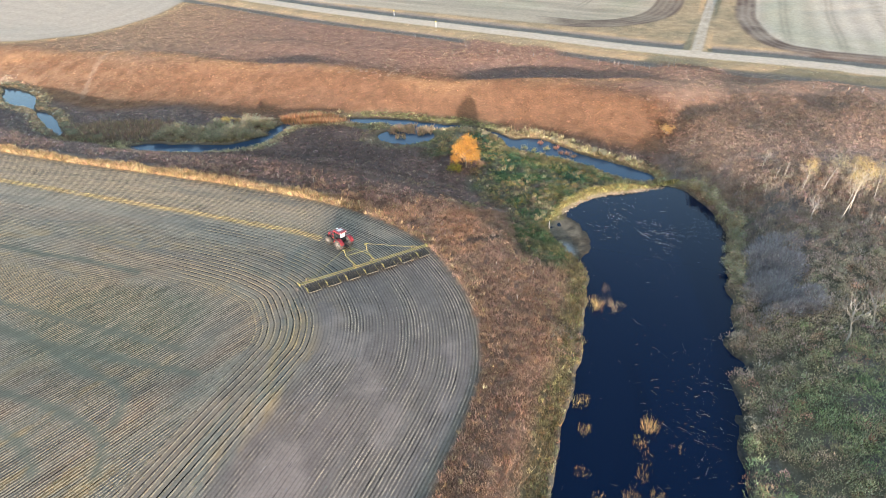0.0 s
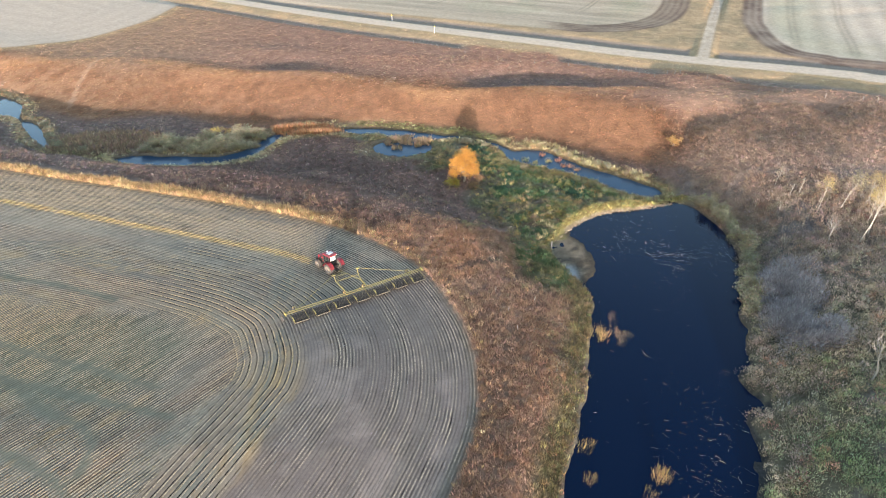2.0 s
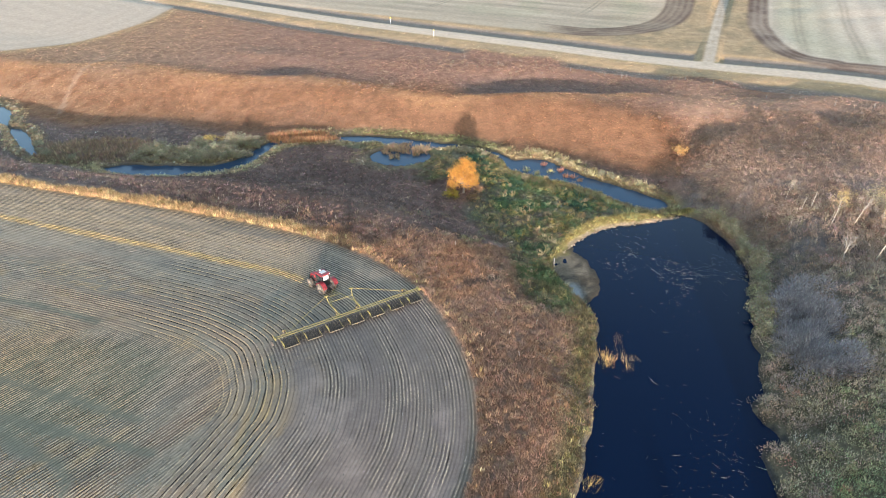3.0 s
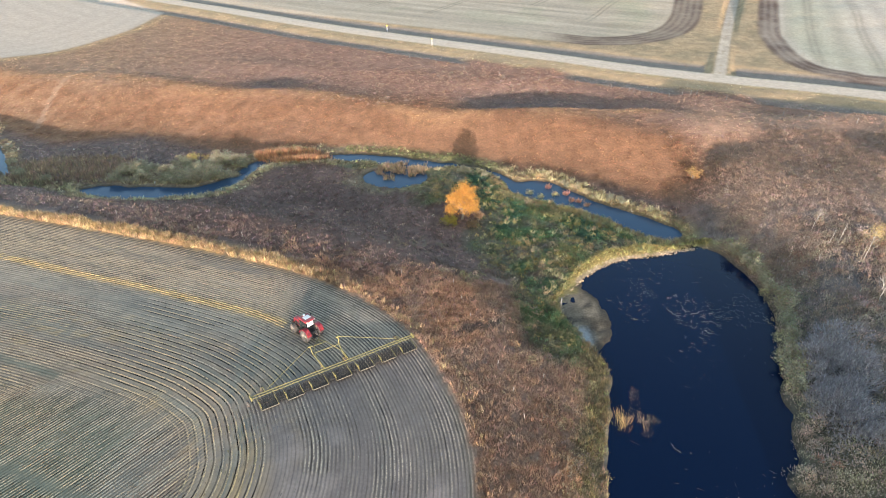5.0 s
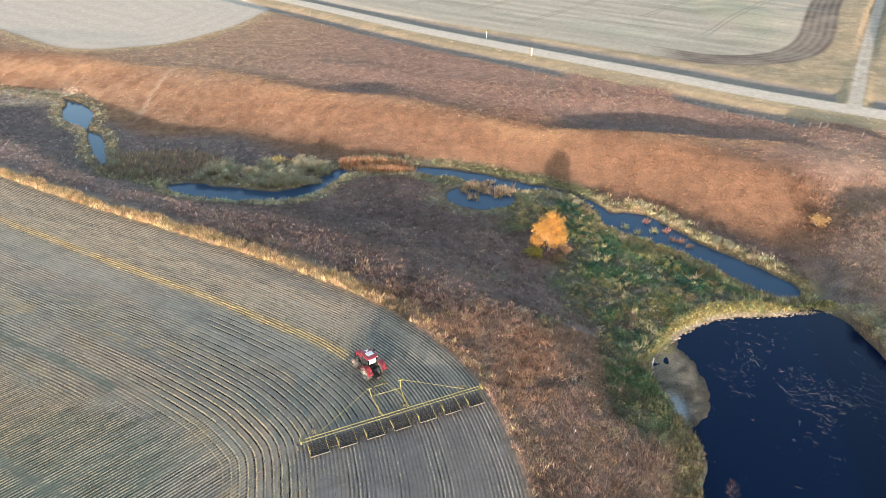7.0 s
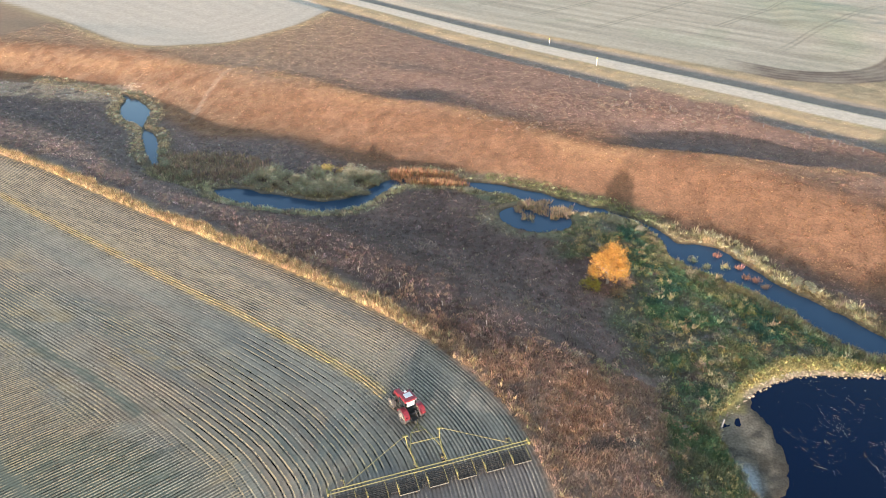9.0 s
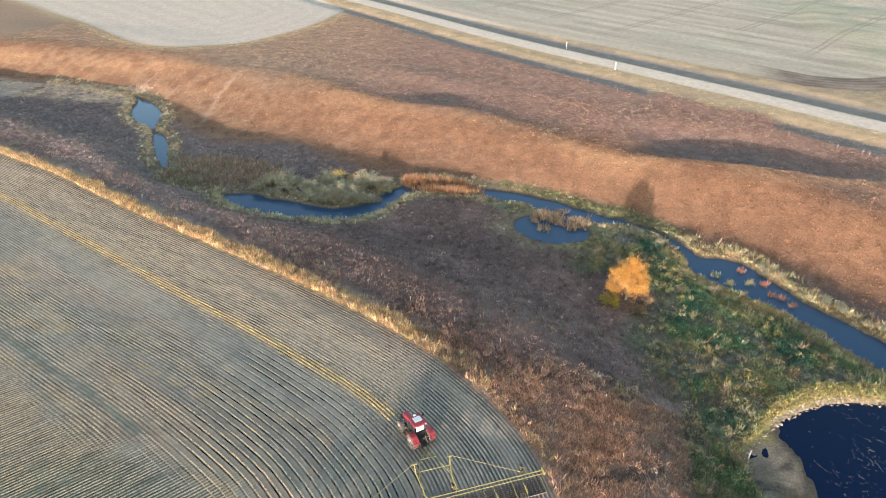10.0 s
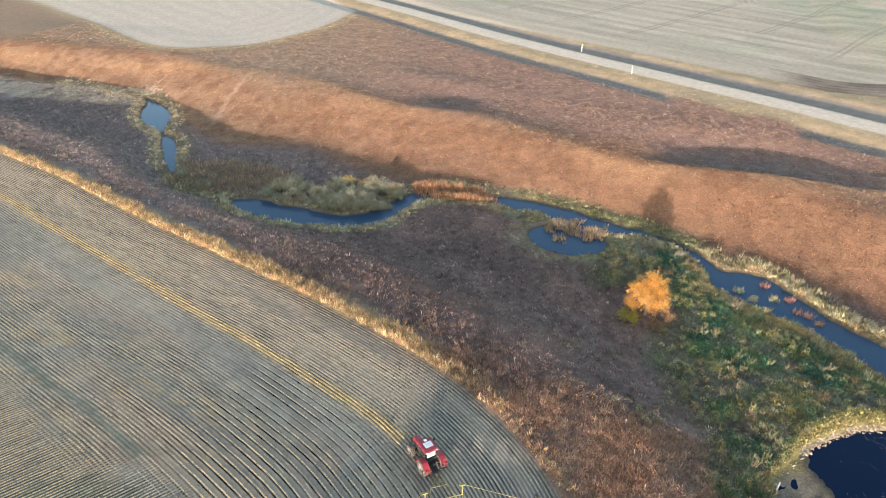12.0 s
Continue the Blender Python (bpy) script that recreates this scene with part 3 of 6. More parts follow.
    tones = np.array([(0.12, 0.11, 0.096), (0.225, 0.19, 0.15), (0.285, 0.232, 0.172), (0.275, 0.226, 0.17), (0.2, 0.185, 0.155), (0.185, 0.175, 0.15), (0.185, 0.158, 0.128), (0.195, 0.155, 0.122), (0.18, 0.16, 0.132)])
    bands = np.stack([np.interp(edge, [0.3, 2.5, 5, 11, 13.5, 18, 21, 27, 33], tones[:, k]) for k in range(3)], -1)
    s = s + (bands - s) * side[..., None]
    s = blend(s, (0.14, 0.148, 0.128), smooth(0.53, 0.66, broad_streak) * smooth(11, 15, f) * 0.75)
    s = blend(s, (0.205, 0.145, 0.108), smooth(0.47, 0.34, broad_streak) * smooth(15, 20, f) * 0.75)
    s = blend(s, (0.125, 0.12, 0.11), smooth(0.52, 0.64, long_streak) * 0.65)
    s = blend(s, (0.235, 0.205, 0.165), smooth(0.46, 0.34, long_streak) * 0.6)
    s = blend(s, (0.31, 0.22, 0.11), smooth(0.57, 0.68, thin_streak) * smooth(16, 20, f) * smooth(0.42, 0.58, n1) * 0.7)
    s = blend(s, (0.22, 0.2, 0.165), smooth(-52, -68, x) * ins * smooth(0.3, 0.55, n2) * 0.8)
    green = smooth(0.42, 0.66, 0.75 * np.exp(-(((x + 50) / 13) ** 2) - ((y - 71) / 9) ** 2) + 0.5 * n1) * smooth(24, 31, f)
    s = blend(s, (0.105, 0.135, 0.098), green * 0.85)
    s = blend(s, (0.28, 0.24, 0.185), smooth(72, 92, y) * smooth(-45, -62, x) * 0.3)
    s = blend(s, (0.12, 0.122, 0.1), smooth(90, 74, y) * smooth(50, 60, y) * smooth(-28, -38, x) * 0.5)
    # straw left in one bright line that the tractor follows
    s = blend(s, (0.36, 0.255, 0.12), gold_line(x, y, f) * smooth(0.3, 0.5, fbm(x, y, 6, 3, 38) + 0.15) * 0.75)
    for line in TRACKS:
        s = blend(s, (0.115, 0.122, 0.098), smooth(1.0, 0.3, distance(x, y, line) + 0.6 * (n3 - 0.5)) * smooth(18, 24, f) * 0.9)
    s = blend(s, DUST, smooth(-0.6, 2.0, d["harrowed"]) * (0.6 + 0.5 * n2))
    # haze of stirred-up dust, put into the soil's colour as pale patches
    s = blend(s, (0.22, 0.19, 0.178), smooth(0, 3, d["harrowed"]) * smooth(0.52, 0.66, fbm(x, y, 7, 4, 38)) * 0.6)
    s = blend(s, (0.12, 0.11, 0.1), smooth(0, 3, d["harrowed"]) * smooth(0.55, 0.7, fbm(f / 0.8, (x - y) / 25, 1.0, 3, 39)) * 0.6)
    s = blend(s, (0.09, 0.085, 0.07), smooth(1.0, 0.2, np.abs(f - 0.5)) * 0.6)
    c = blend(c, s * np.array((1.07, 1.0, 0.94)), smooth(-0.3, 0.3, f))
    # far fields, verges and roads
    ditch = 1 - smooth(0, 6, x) * smooth(38, 30, x) - smooth(60, 64, x) * smooth(84, 76, x)
    c = blend(c, (0.42, 0.3, 0.17), smooth(-7, -2, d["round"] + 3 * (n3 - 0.5)) * (d["round"] < 0) * 0.7)
    verge = smooth(15, 11, d["road"] + 6 * (n2 - 0.5))
    beyond = (y > np.interp(x, ROAD[:, 0], ROAD[:, 1])) & (y > 60)
    verge = np.maximum(verge, beyond * 1.0)
    c = blend(c, (0.42, 0.3, 0.178), verge)
    c = blend(c, (0.3, 0.255, 0.13), verge * smooth(6.5, 4, d["road"]) * smooth(0.4, 0.6, n3 + 0.05) * 0.6)
    c = blend(c, (0.3, 0.23, 0.14), verge * smooth(0.48, 0.62, fbm(x, y, 6, 4, 28)) * 0.7)
    # ditches darkened in the colour, for the shade that lies in them
    c = blend(c, (0.27, 0.218, 0.18), smooth(np.where(beyond, 6.0, 4.8), np.where(beyond, 4.0, 2.6), np.abs(d["road"] - np.where(beyond, 9.6, 14.6)) + 1.5 * (n2 - 0.5)) * np.where(beyond, 1.0, ditch) * (np.minimum(d["lane"], 9) > 4.5) * 0.9)
    pale = np.array((0.58, 0.46, 0.355))
    ring = 0.5 + 0.5 * np.sin(d["round"] * 0.75 + 2.5 * fbm(x, y, 40, 2, 31))
    swath = 0.5 + 0.5 * np.sin((0.42 * x + 0.91 * y) * 0.7 + 4 * fbm(x, y, 40, 2, 32))
    lane_s = 0.5 + 0.5 * np.sin((0.93 * x - 0.37 * y) * 0.8 + 2 * fbm(x, y, 40, 2, 33))
    c = blend(c, pale, smooth(-1, 1, d["round"]))
    c = blend(c, (0.5, 0.405, 0.298), smooth(-1, 1, d["north"]))
    c = blend(c, (0.33, 0.325, 0.21), smooth(6, 30, d["north"]) * smooth(0.45, 0.62, n4) * smooth(20, 90, x) * 0.7)
    c = blend(c, (0.57, 0.475, 0.375), smooth(-1, 1, d["east"]))
    c = blend(c, (0.32, 0.33, 0.21), smooth(5, 12, d["east"]) * smooth(40, 14, d["east"]) * smooth(0.3, 0.55, n1) * 0.45)
    c = c * (1 - (0.06 * ring * (d["round"] > 0) + 0.1 * swath * (d["north"] > 0) + 0.16 * lane_s * (d["east"] > 0)) * (0.3 + 1.2 * n2))[..., None]
    c = blend(c, (0.13, 0.085, 0.065), smooth(6.5, 5.0, np.abs(d["north"] - 5)) * smooth(28, 44, x) * (y < 420) * (0.88 + 0.12 * np.sin(d["north"] * 2.6 + 2 * n1)) * (0.45 + 0.8 * n2))
    c = blend(c, (0.13, 0.085, 0.065), smooth(4.5, 3.2, np.abs(d["east"] - 3)) * (0.9 + 0.1 * np.sin(d["east"] * 2.6)) * (0.45 + 0.8 * n2))
    sown = fbm((0.86 * x - 0.5 * y) / 40, (0.5 * x + 0.86 * y) / 3.2, 1.0, 3, 93)
    c = c * (1 - (smooth(2, 12, d["north"]) * 0.55 * (0.58 - sown)))[..., None]
    c = blend(c, (0.3, 0.31, 0.19), smooth(8, 25, d["north"]) * smooth(0.54, 0.66, fbm(x, y, 26, 4, 94)) * 0.25)
    wheel_mark = np.abs((0.83 * x - 0.56 * y + 6 * fbm(x, y, 80, 2, 34)) % 31 - 15)
    c = blend(c, (0.27, 0.23, 0.165), smooth(0.7, 0.3, np.abs(wheel_mark - 1.1)) * smooth(10, 30, d["north"]) * smooth(0.4, 0.6, n1) * 0.6)
    wheel_mark = np.abs((0.93 * x - 0.37 * y + 4 * fbm(x, y, 60, 2, 41)) % 17 - 8)
    c = blend(c, (0.24, 0.2, 0.15), smooth(0.8, 0.3, np.abs(wheel_mark - 1.0)) * smooth(8, 14, d["east"]) * 0.3)
    c = blend(c, (0.64, 0.51, 0.39), smooth(4.1, 3.5, d["road"]))
    c = blend(c, (0.56, 0.45, 0.34), smooth(1.9, 1.4, d["lane"]) * smooth(0.1, 0.6, d["lane"] + 0.8 * n3) * (y > 203))
    return c


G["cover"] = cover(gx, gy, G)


def grid_mesh(name, X, Y, Z, colours=None, keep=None):
    """A sheet over a grid of knots."""
    r, k = X.shape
    idx = np.arange(r * k).reshape(r, k)
    quads = np.stack([idx[:-1, :-1], idx[:-1, 1:], idx[1:, 1:], idx[1:, :-1]], -1).reshape(-1, 4)
    if keep is not None:
        quads = quads[keep[:-1, :-1].ravel()]
    return raw_mesh(name, np.stack([X, Y, Z], -1).reshape(-1, 3), quads, None if colours is None else colours.reshape(-1, 3))


def raw_mesh(name, verts, faces, colours=None, soft=True):
    """A mesh from arrays of places and faces with equally many corners."""
    me = bpy.data.meshes.new(name)
    n, k = faces.shape
    used = np.unique(faces)
    if len(used) < len(verts):
        back = np.zeros(len(verts), np.int64)
        back[used] = np.arange(len(used))
        verts, faces = verts[used], back[faces]
        colours = None if colours is None else colours[used]
    me.vertices.add(len(verts))
    me.vertices.foreach_set("co", np.asarray(verts, np.float32).ravel())
    me.loops.add(n * k)
    me.loops.foreach_set("vertex_index", np.asarray(faces, np.int32).ravel())
    me.polygons.add(n)
    me.polygons.foreach_set("loop_start", np.arange(0, n * k, k, dtype=np.int32))
    me.polygons.foreach_set("use_smooth", np.full(n, soft))
    if colours is not None:
        at = me.attributes.new("cover", "FLOAT_COLOR", "POINT")
        at.data.foreach_set("color", np.concatenate([colours, np.ones((len(colours), 1))], 1).astype(np.float32).ravel())
    me.update(calc_edges=True)
    me.validate()
    return me


# ---- ground and water ----
def straw_cover(x, y, f, hw, ins):
    """How much cut straw stands in the rows, and its colour: in long streaks along them."""
    side = north_side(x)
    along, over = row_ways(x, y, f, ins)
    streak = fbm(along / 16, over / 1.5, 1.0, 4, 52)
    patch = fbm(x, y, 11, 4, 51)
    band = np.interp(f, [0, 2, 4, 10.5, 13, 15, 18, 21, 24, 28, 34], [0.5, 0.9, 1.0, 0.95, 0.6, 0.35, 0.35, 0.7, 0.75, 0.65, 0.6])
    turns = np.interp(f, [0, 3, 12, 16, 30, 34], [0.5, 0.7, 0.75, 1.25, 1.3, 0.8])
    a = lerp(np.maximum(turns, band * (x < -26)), band, smooth(-40, -52, x)) * (0.35 + 1.1 * smooth(0.3, 0.68, streak))
    a = lerp(a, 0.3 + 1.1 * smooth(0.34, 0.62, 0.5 * patch + 0.5 * streak), ins)
    a = np.where(hw > 0, 0.3 + 2.6 * (streak - 0.5) - 0.5 * smooth(0.5, 0.62, fbm(x, y, 7, 4, 38)), a)
    a = np.maximum(a, 1.0 * gold_line(x, y, f))
    for line in TRACKS:
        a = a * (1 - 0.95 * smooth(1.0, 0.4, distance(x, y, line) + 0.6 * (patch - 0.5)) * smooth(18, 24, f))
    gold = np.clip(side * smooth(14, 9, f) * 0.5 + gold_line(x, y, f) + smooth(14, 17, f) * smooth(35, 31, f) * smooth(-54, -42, x) * smooth(56, 66, y) * 0.75 * smooth(0.36, 0.5, streak) + smooth(0.44, 0.6, patch) * smooth(16, 24, f) * lerp(0.75, 0.3, smooth(-62, -50, x)), 0, 1) * (hw < 0)
    tone = lerp(np.array((0.45, 0.365, 0.262)), np.array((0.62, 0.42, 0.2)), gold[..., None])
    return np.clip(a, 0, 1.0), tone


def ground():
    out = np.cumsum(0.9 * 1.16 ** np.arange(48))
    out = out[out < 3600]
    X = np.concatenate([GX[0] - out[::-1], GX, GX[-1] + out])
    Y = np.concatenate([GY[0] - out[::-1], GY, GY[-1] + out])
    xx, yy = np.meshgrid(X, Y)
    Z, C = np.zeros(xx.shape), np.zeros(xx.shape + (3,))
    k = len(out)
    core = (slice(k, k + len(GY)), slice(k, k + len(GX)))
    rim = np.ones(xx.shape, bool)
    rim[core] = False
    d = lines(xx[rim], yy[rim])
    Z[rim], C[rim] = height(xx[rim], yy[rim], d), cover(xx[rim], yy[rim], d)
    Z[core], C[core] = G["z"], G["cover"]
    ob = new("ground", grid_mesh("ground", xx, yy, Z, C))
    f = np.full(xx.shape, -9.0)
    f[core] = G["field"]
    th = radians(ROW_TURN)
    across = -(xx + 60) * math.sin(th) + (yy - 40) * math.cos(th)
    till, ins = smooth(-0.2, 0.5, f), smooth(-2.5, 2.5, f - inner_edge(xx, yy))
    turn = lambda u, gap: u * (2 * np.pi / gap) + np.pi / 2 - 0.7
    values = {"row": turn(f, ROW_GAP), "inner_row": turn(across, INNER_GAP), "tilled": till * (1 - ins), "inner": till * ins, "field": till, "along": row_ways(xx, yy, f, ins)[0] / 4.5}
    hw, calm = np.full(xx.shape, -9.0), np.ones(xx.shape)
    hw[core] = G["harrowed"]
    edges = np.maximum(np.maximum(G["round"], G["north"]), np.maximum(G["east"], 3.6 - G["road"]))
    calm[core] = np.maximum(smooth(-1, 1, edges), 0.5 * smooth(24, 18, G["road"]))
    values["calm"] = calm * 0.85
    values["paired"] = np.maximum(smooth(-54, -44, xx) * smooth(12, 15, f) * smooth(1, 0, hw), 0.35 * smooth(0, 1, hw))
    values["straw"], tone = straw_cover(xx, yy, f, hw, ins)
    for key, value in values.items():
        at = ob.data.attributes.new(key, "FLOAT", "POINT")
        at.data.foreach_set("value", value.astype(np.float32).ravel())
    at = ob.data.attributes.new("straw_tint", "FLOAT_COLOR", "POINT")
    at.data.foreach_set("color", np.concatenate([tone, np.ones(xx.shape + (1,))], -1).astype(np.float32).ravel())
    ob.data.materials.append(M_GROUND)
    tagged(ob, "farmland with a harvested field, russet grass valley and gravel road", "ground", kind="structure")


ground()
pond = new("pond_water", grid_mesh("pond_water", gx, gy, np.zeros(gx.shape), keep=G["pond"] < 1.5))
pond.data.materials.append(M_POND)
tagged(pond, "dark still pond water behind a low earth dam", "water", kind="structure")
creek = new("creek_water", grid_mesh("creek_water", gx, gy, creek_level(gx), keep=G["creek"] < 1.2))
creek.data.materials.append(M_CREEK)
tagged(creek, "narrow winding blue creek water between reedy banks", "water", kind="structure")


# ---- plants ----
rng = np.random.default_rng(7)


def blades(name, x, y, h, w, count, spread, lean, colours, mat, label, category, z=None, kind="stuff", twig=1.0):
    """Clumps of pointed blades, each blade a leaning slip; x, y, h, w and colours are arrays, one entry a clump."""
    n = len(x)
    z = sample("z", x, y) - 0.03 if z is None else z
    i = np.repeat(np.arange(n), count)
    m = len(i)
    az, off = rng.uniform(0, 2 * np.pi, m), rng.uniform(0, 1, m) ** 0.5
    bx, by = x[i] + 0.62 * spread * off * np.cos(az) * w[i] * 4, y[i] + 0.62 * spread * off * np.sin(az) * w[i] * 4
    hh = h[i] * rng.uniform(0.55, 1.15, m)
    ww = w[i] * rng.uniform(0.6, 1.3, m) * twig
    az2 = az + rng.normal(0, 0.7, m)
    ln = lean * rng.uniform(0.2, 1.2, m) * hh
    side = rng.uniform(0, np.pi, m)
    sx, sy = np.cos(side) * ww, np.sin(side) * ww
    tx, ty, tz = bx + np.cos(az2) * ln, by + np.sin(az2) * ln, z[i] + hh
    v = np.empty((m, 3, 3))
    v[:, 0] = np.stack([bx - sx * 0.35, by - sy * 0.35, z[i]], -1)
    v[:, 1] = np.stack([bx * 0.45 + tx * 0.55 + sx * 0.65, by * 0.45 + ty * 0.55 + sy * 0.65, z[i] + 0.5 * hh], -1)
    v[:, 2] = np.stack([tx, ty, tz], -1)
    f = np.arange(m * 3).reshape(m, 3)
    c = np.repeat(colours[i], 3, 0)
    ob = new(name, raw_mesh(name, v.reshape(-1, 3), f, c, False))
    ob.data.materials.append(mat)
    tagged(ob, label, category, kind=kind)
    return ob


def scatter(x0, x1, y0, y1, per_m2, chance):
    n = int((x1 - x0) * (y1 - y0) * per_m2)
    x, y = rng.uniform(x0, x1, n), rng.uniform(y0, y1, n)
    ok = rng.uniform(0, 1, n) < chance(x, y)
    return x[ok], y[ok]


def tint(colour, n, spread=0.25, hue=0.08):
    base = np.asarray(colour, float)
    base = np.broadcast_to(base, (n, 3)) if base.ndim == 1 else base
    return np.clip(base * np.exp(rng.normal(0, spread, (n, 1))) * np.exp(rng.normal(0, hue, (n, 3))), 0.004, 0.85)


def start_of_slope(x):
    return np.interp(x, [-160, -105, -83, -55, -34, 0, 28, 50, 70, 100], [203, 176, 180, 168, 167, 162, 151, 137, 118, 100])


def road_y(x):
    return np.interp(x, ROAD[:, 0], ROAD[:, 1])


def dry(x, y):
    return (sample("pond", x, y) > 0.5) & (sample("creek", x, y) > 0.4) & (sample("field", x, y) < -0.2) & (sample("dam", x, y) > 1.0)


def grow(name, xy, hrange, wrange, count, spread, lean, mat, label, category, colour=None, mix=0.0, cs=0.25, hue=0.08, twig=1.0):
    x, y = xy
    n = len(x)
    c = sample("cover", x, y)
    if colour is not None:
        c = lerp(c, np.array(colour), mix)
    c = c * (0.6 + 0.8 * fbm(x, y, 1.3, 2, 45))[:, None]
    if name == "creek_reeds":
        c = c * lerp(np.ones(3), np.array((1.95, 1.6, 1.6)), smooth(-95, -125, x)[:, None])
        north = y > np.interp(x, CREEK[:, 0], CREEK[:, 1])
        c = c * lerp(np.ones(3), np.array((0.62, 0.72, 0.6)), (north * smooth(-32, -26, x) * smooth(14, 8, x))[:, None])
        c = lerp(c, np.array((0.56, 0.44, 0.26)), (~north * smooth(-36, -46, x) * smooth(-90, -84, x) * 0.6)[:, None])
    if name == "bank_weeds":
        c = lerp(c, np.array((0.4, 0.235, 0.145)), (smooth(-48, -22, x) * smooth(0.42, 0.56, fbm(x, y, 4, 3, 63)) * 0.8)[:, None])
    h, w = rng.uniform(*hrange, n), rng.uniform(*wrange, n)
    h = h * (0.7 + 0.6 * fbm(x, y, 5, 3, 44))
    if name == "creek_reeds":
        h = h * lerp(1.0, 0.6, smooth(-98, -115, x))
        h = h * np.where((y < np.interp(x, CREEK[:, 0], CREEK[:, 1])) & (sample("creek", x, y) < 2.6), np.where(x > 14, 0.9, np.where(x < -42, 0.85, 0.6)), np.where((x > -28) & (x < 10), 0.6, 0.85 * (0.5 + 1.0 * smooth(0.35, 0.6, fbm(x, y, 4, 3, 86)))))
    return blades(name, x, y, h, w, count, spread, lean, tint(c * 1.02, n, cs * 1.25, hue), mat, label, category, twig=twig)


def plants():
    # slope beyond the creek
    slope = lambda x, y: dry(x, y) * (y > start_of_slope(x) - np.where(x > 36, 22, 4)) * (y < road_y(x) - 13) * (sample("round", x, y) < -1) * np.where(y > 215, 0.45, 1.0)
    grow("russet_grass", scatter(-228, 108, 112, 300, 2.6, slope), (0.15, 0.36), (0.1, 0.16), 6, 1.0, 0.6, M_BLADE,
         "knee-high russet autumn grass on the valley slope", "grass", cs=0.19, hue=0.07)
    # shaded meadow between field and creek
    meadow = lambda x, y: dry(x, y) * (y <= start_of_slope(x) - 4) * (sample("field", x, y) < -5) * (sample("right", x, y) < -2) * (y > 96 - 0.2 * x)
    grow("meadow_grass", scatter(-190, 46, 95, 205, 3.6, meadow), (0.2, 0.5), (0.08, 0.14), 7, 1.1, 0.55, M_BLADE,
         "dark brown and mauve faded meadow grass by the creek", "grass", cs=0.34)
    # tall grass between field and pond
    strip = lambda x, y: dry(x, y) * (sample("field", x, y) > -30) * (sample("right", x, y) < -2) * (y <= 108 - 0.2 * x) * (x > -30)
    grow("tall_weeds", scatter(-30, 26, 34, 112, 6.5, strip), (0.3, 0.75), (0.05, 0.085), 15, 1.7, 0.5, M_BLADE,
         "tall russet weeds and grass between field and pond", "weeds", cs=0.11, hue=0.05)
    # straw-coloured grass along the field
    edge = lambda x, y: dry(x, y) * (sample("field", x, y) > -2.6 + 2.5 * (fbm(x, y, 6, 2, 61) - 0.5)) * np.interp(x, [-34, -20, 3], [1, 0.25, 0.05])
    xy = scatter(-228, 6, 30, 185, 12, edge)
    grow("field_margin_grass", xy, (0.6, 1.2), (0.05, 0.09), 10, 1.2, 0.4, M_BLADE, "tall golden dry grass along the field's edge", "grass", (0.4, 0.272, 0.145), 0.8, 0.3)
    ruff = lambda x, y: dry(x, y) * (sample("field", x, y) < -2.2) * smooth(-14, -5, sample("field", x, y)) * smooth(0.3, 0.55, fbm(x, y, 5, 3, 62)) * lerp(0.35, 1.0, smooth(-80, -35, x))
    grow("bank_weeds", scatter(-200, 2, 90, 170, 6, ruff), (0.4, 0.9), (0.04, 0.065), 12, 1.8, 0.5, M_BLADE,
         "pinkish brown weeds on the bank below the field", "weeds", (0.215, 0.152, 0.122), 0.7, 0.2)
    # green ground
    green = lambda x, y: dry(x, y) * np.maximum(smooth(1.2, 0.8, np.hypot((x - 22.5) / 16.5, (y - 124) / 20)), smooth(12, 8, sample("creek", x, y)) * (x > -7) * (y < np.interp(x, CREEK[:, 0], CREEK[:, 1])))
    green_bank = lambda x, y: np.maximum(green(x, y) * (sample("field", x, y) < -14), dry(x, y) * smooth(1.2, 0.8, np.hypot((x - 15.6) / 5.2, (y - 101) / 13)))
    xy = scatter(-7, 40, 88, 153, 7, green_bank)
    grow("green_undergrowth", xy, (0.2, 0.5), (0.045, 0.075), 13, 1.8, 0.6, M_LEAF, "lush green nettles and grass below the dam", "undergrowth", cs=0.3, hue=0.12)
    spots = lambda x, y: green_bank(x, y) * smooth(0.52, 0.66, fbm(x, y, 4, 3, 71))
    grow("yellow_shrubs", scatter(-2, 40, 88, 150, 0.9, spots), (0.4, 0.9), (0.04, 0.07), 18, 1.6, 0.5, M_LEAF,
         "yellowing low shrubs among green undergrowth", "shrubs", (0.3, 0.22, 0.06), 0.75, 0.3)
    tufts = lambda x, y: green_bank(x, y) * smooth(0.45, 0.6, fbm(x, y, 3, 3, 73)) * smooth(2, 10, x)
    grow("straw_tufts", scatter(2, 40, 104, 150, 0.4, tufts), (0.7, 1.3), (0.035, 0.06), 26, 1.8, 0.45, M_BLADE,
         "pale straw-coloured grass tufts among green undergrowth", "grass", (0.48, 0.38, 0.2), 0.85, 0.25)
    shore = lambda x, y: (sample("pond", x, y) > 0.2) * (sample("field", x, y) < -0.2) * smooth(4.2, 0.8, sample("pond", x, y)) * smooth(0.25, 0.5, fbm(x, y, 4, 3, 64) + 0.08) * (sample("right", x, y) < -2) * (y < 104)
    grow("shore_grass", scatter(2, 26, 25, 108, 7, shore), (0.35, 0.85), (0.05, 0.08), 15, 1.3, 0.5, M_LEAF,
         "yellow-green grass and weeds on the pond's shore", "grass", (0.25, 0.2, 0.09), 0.55, 0.35, 0.12)
    # thicket on the rise
    thick = lambda x, y: dry(x, y) * (sample("right", x, y) > -1.2) * (y < 165)
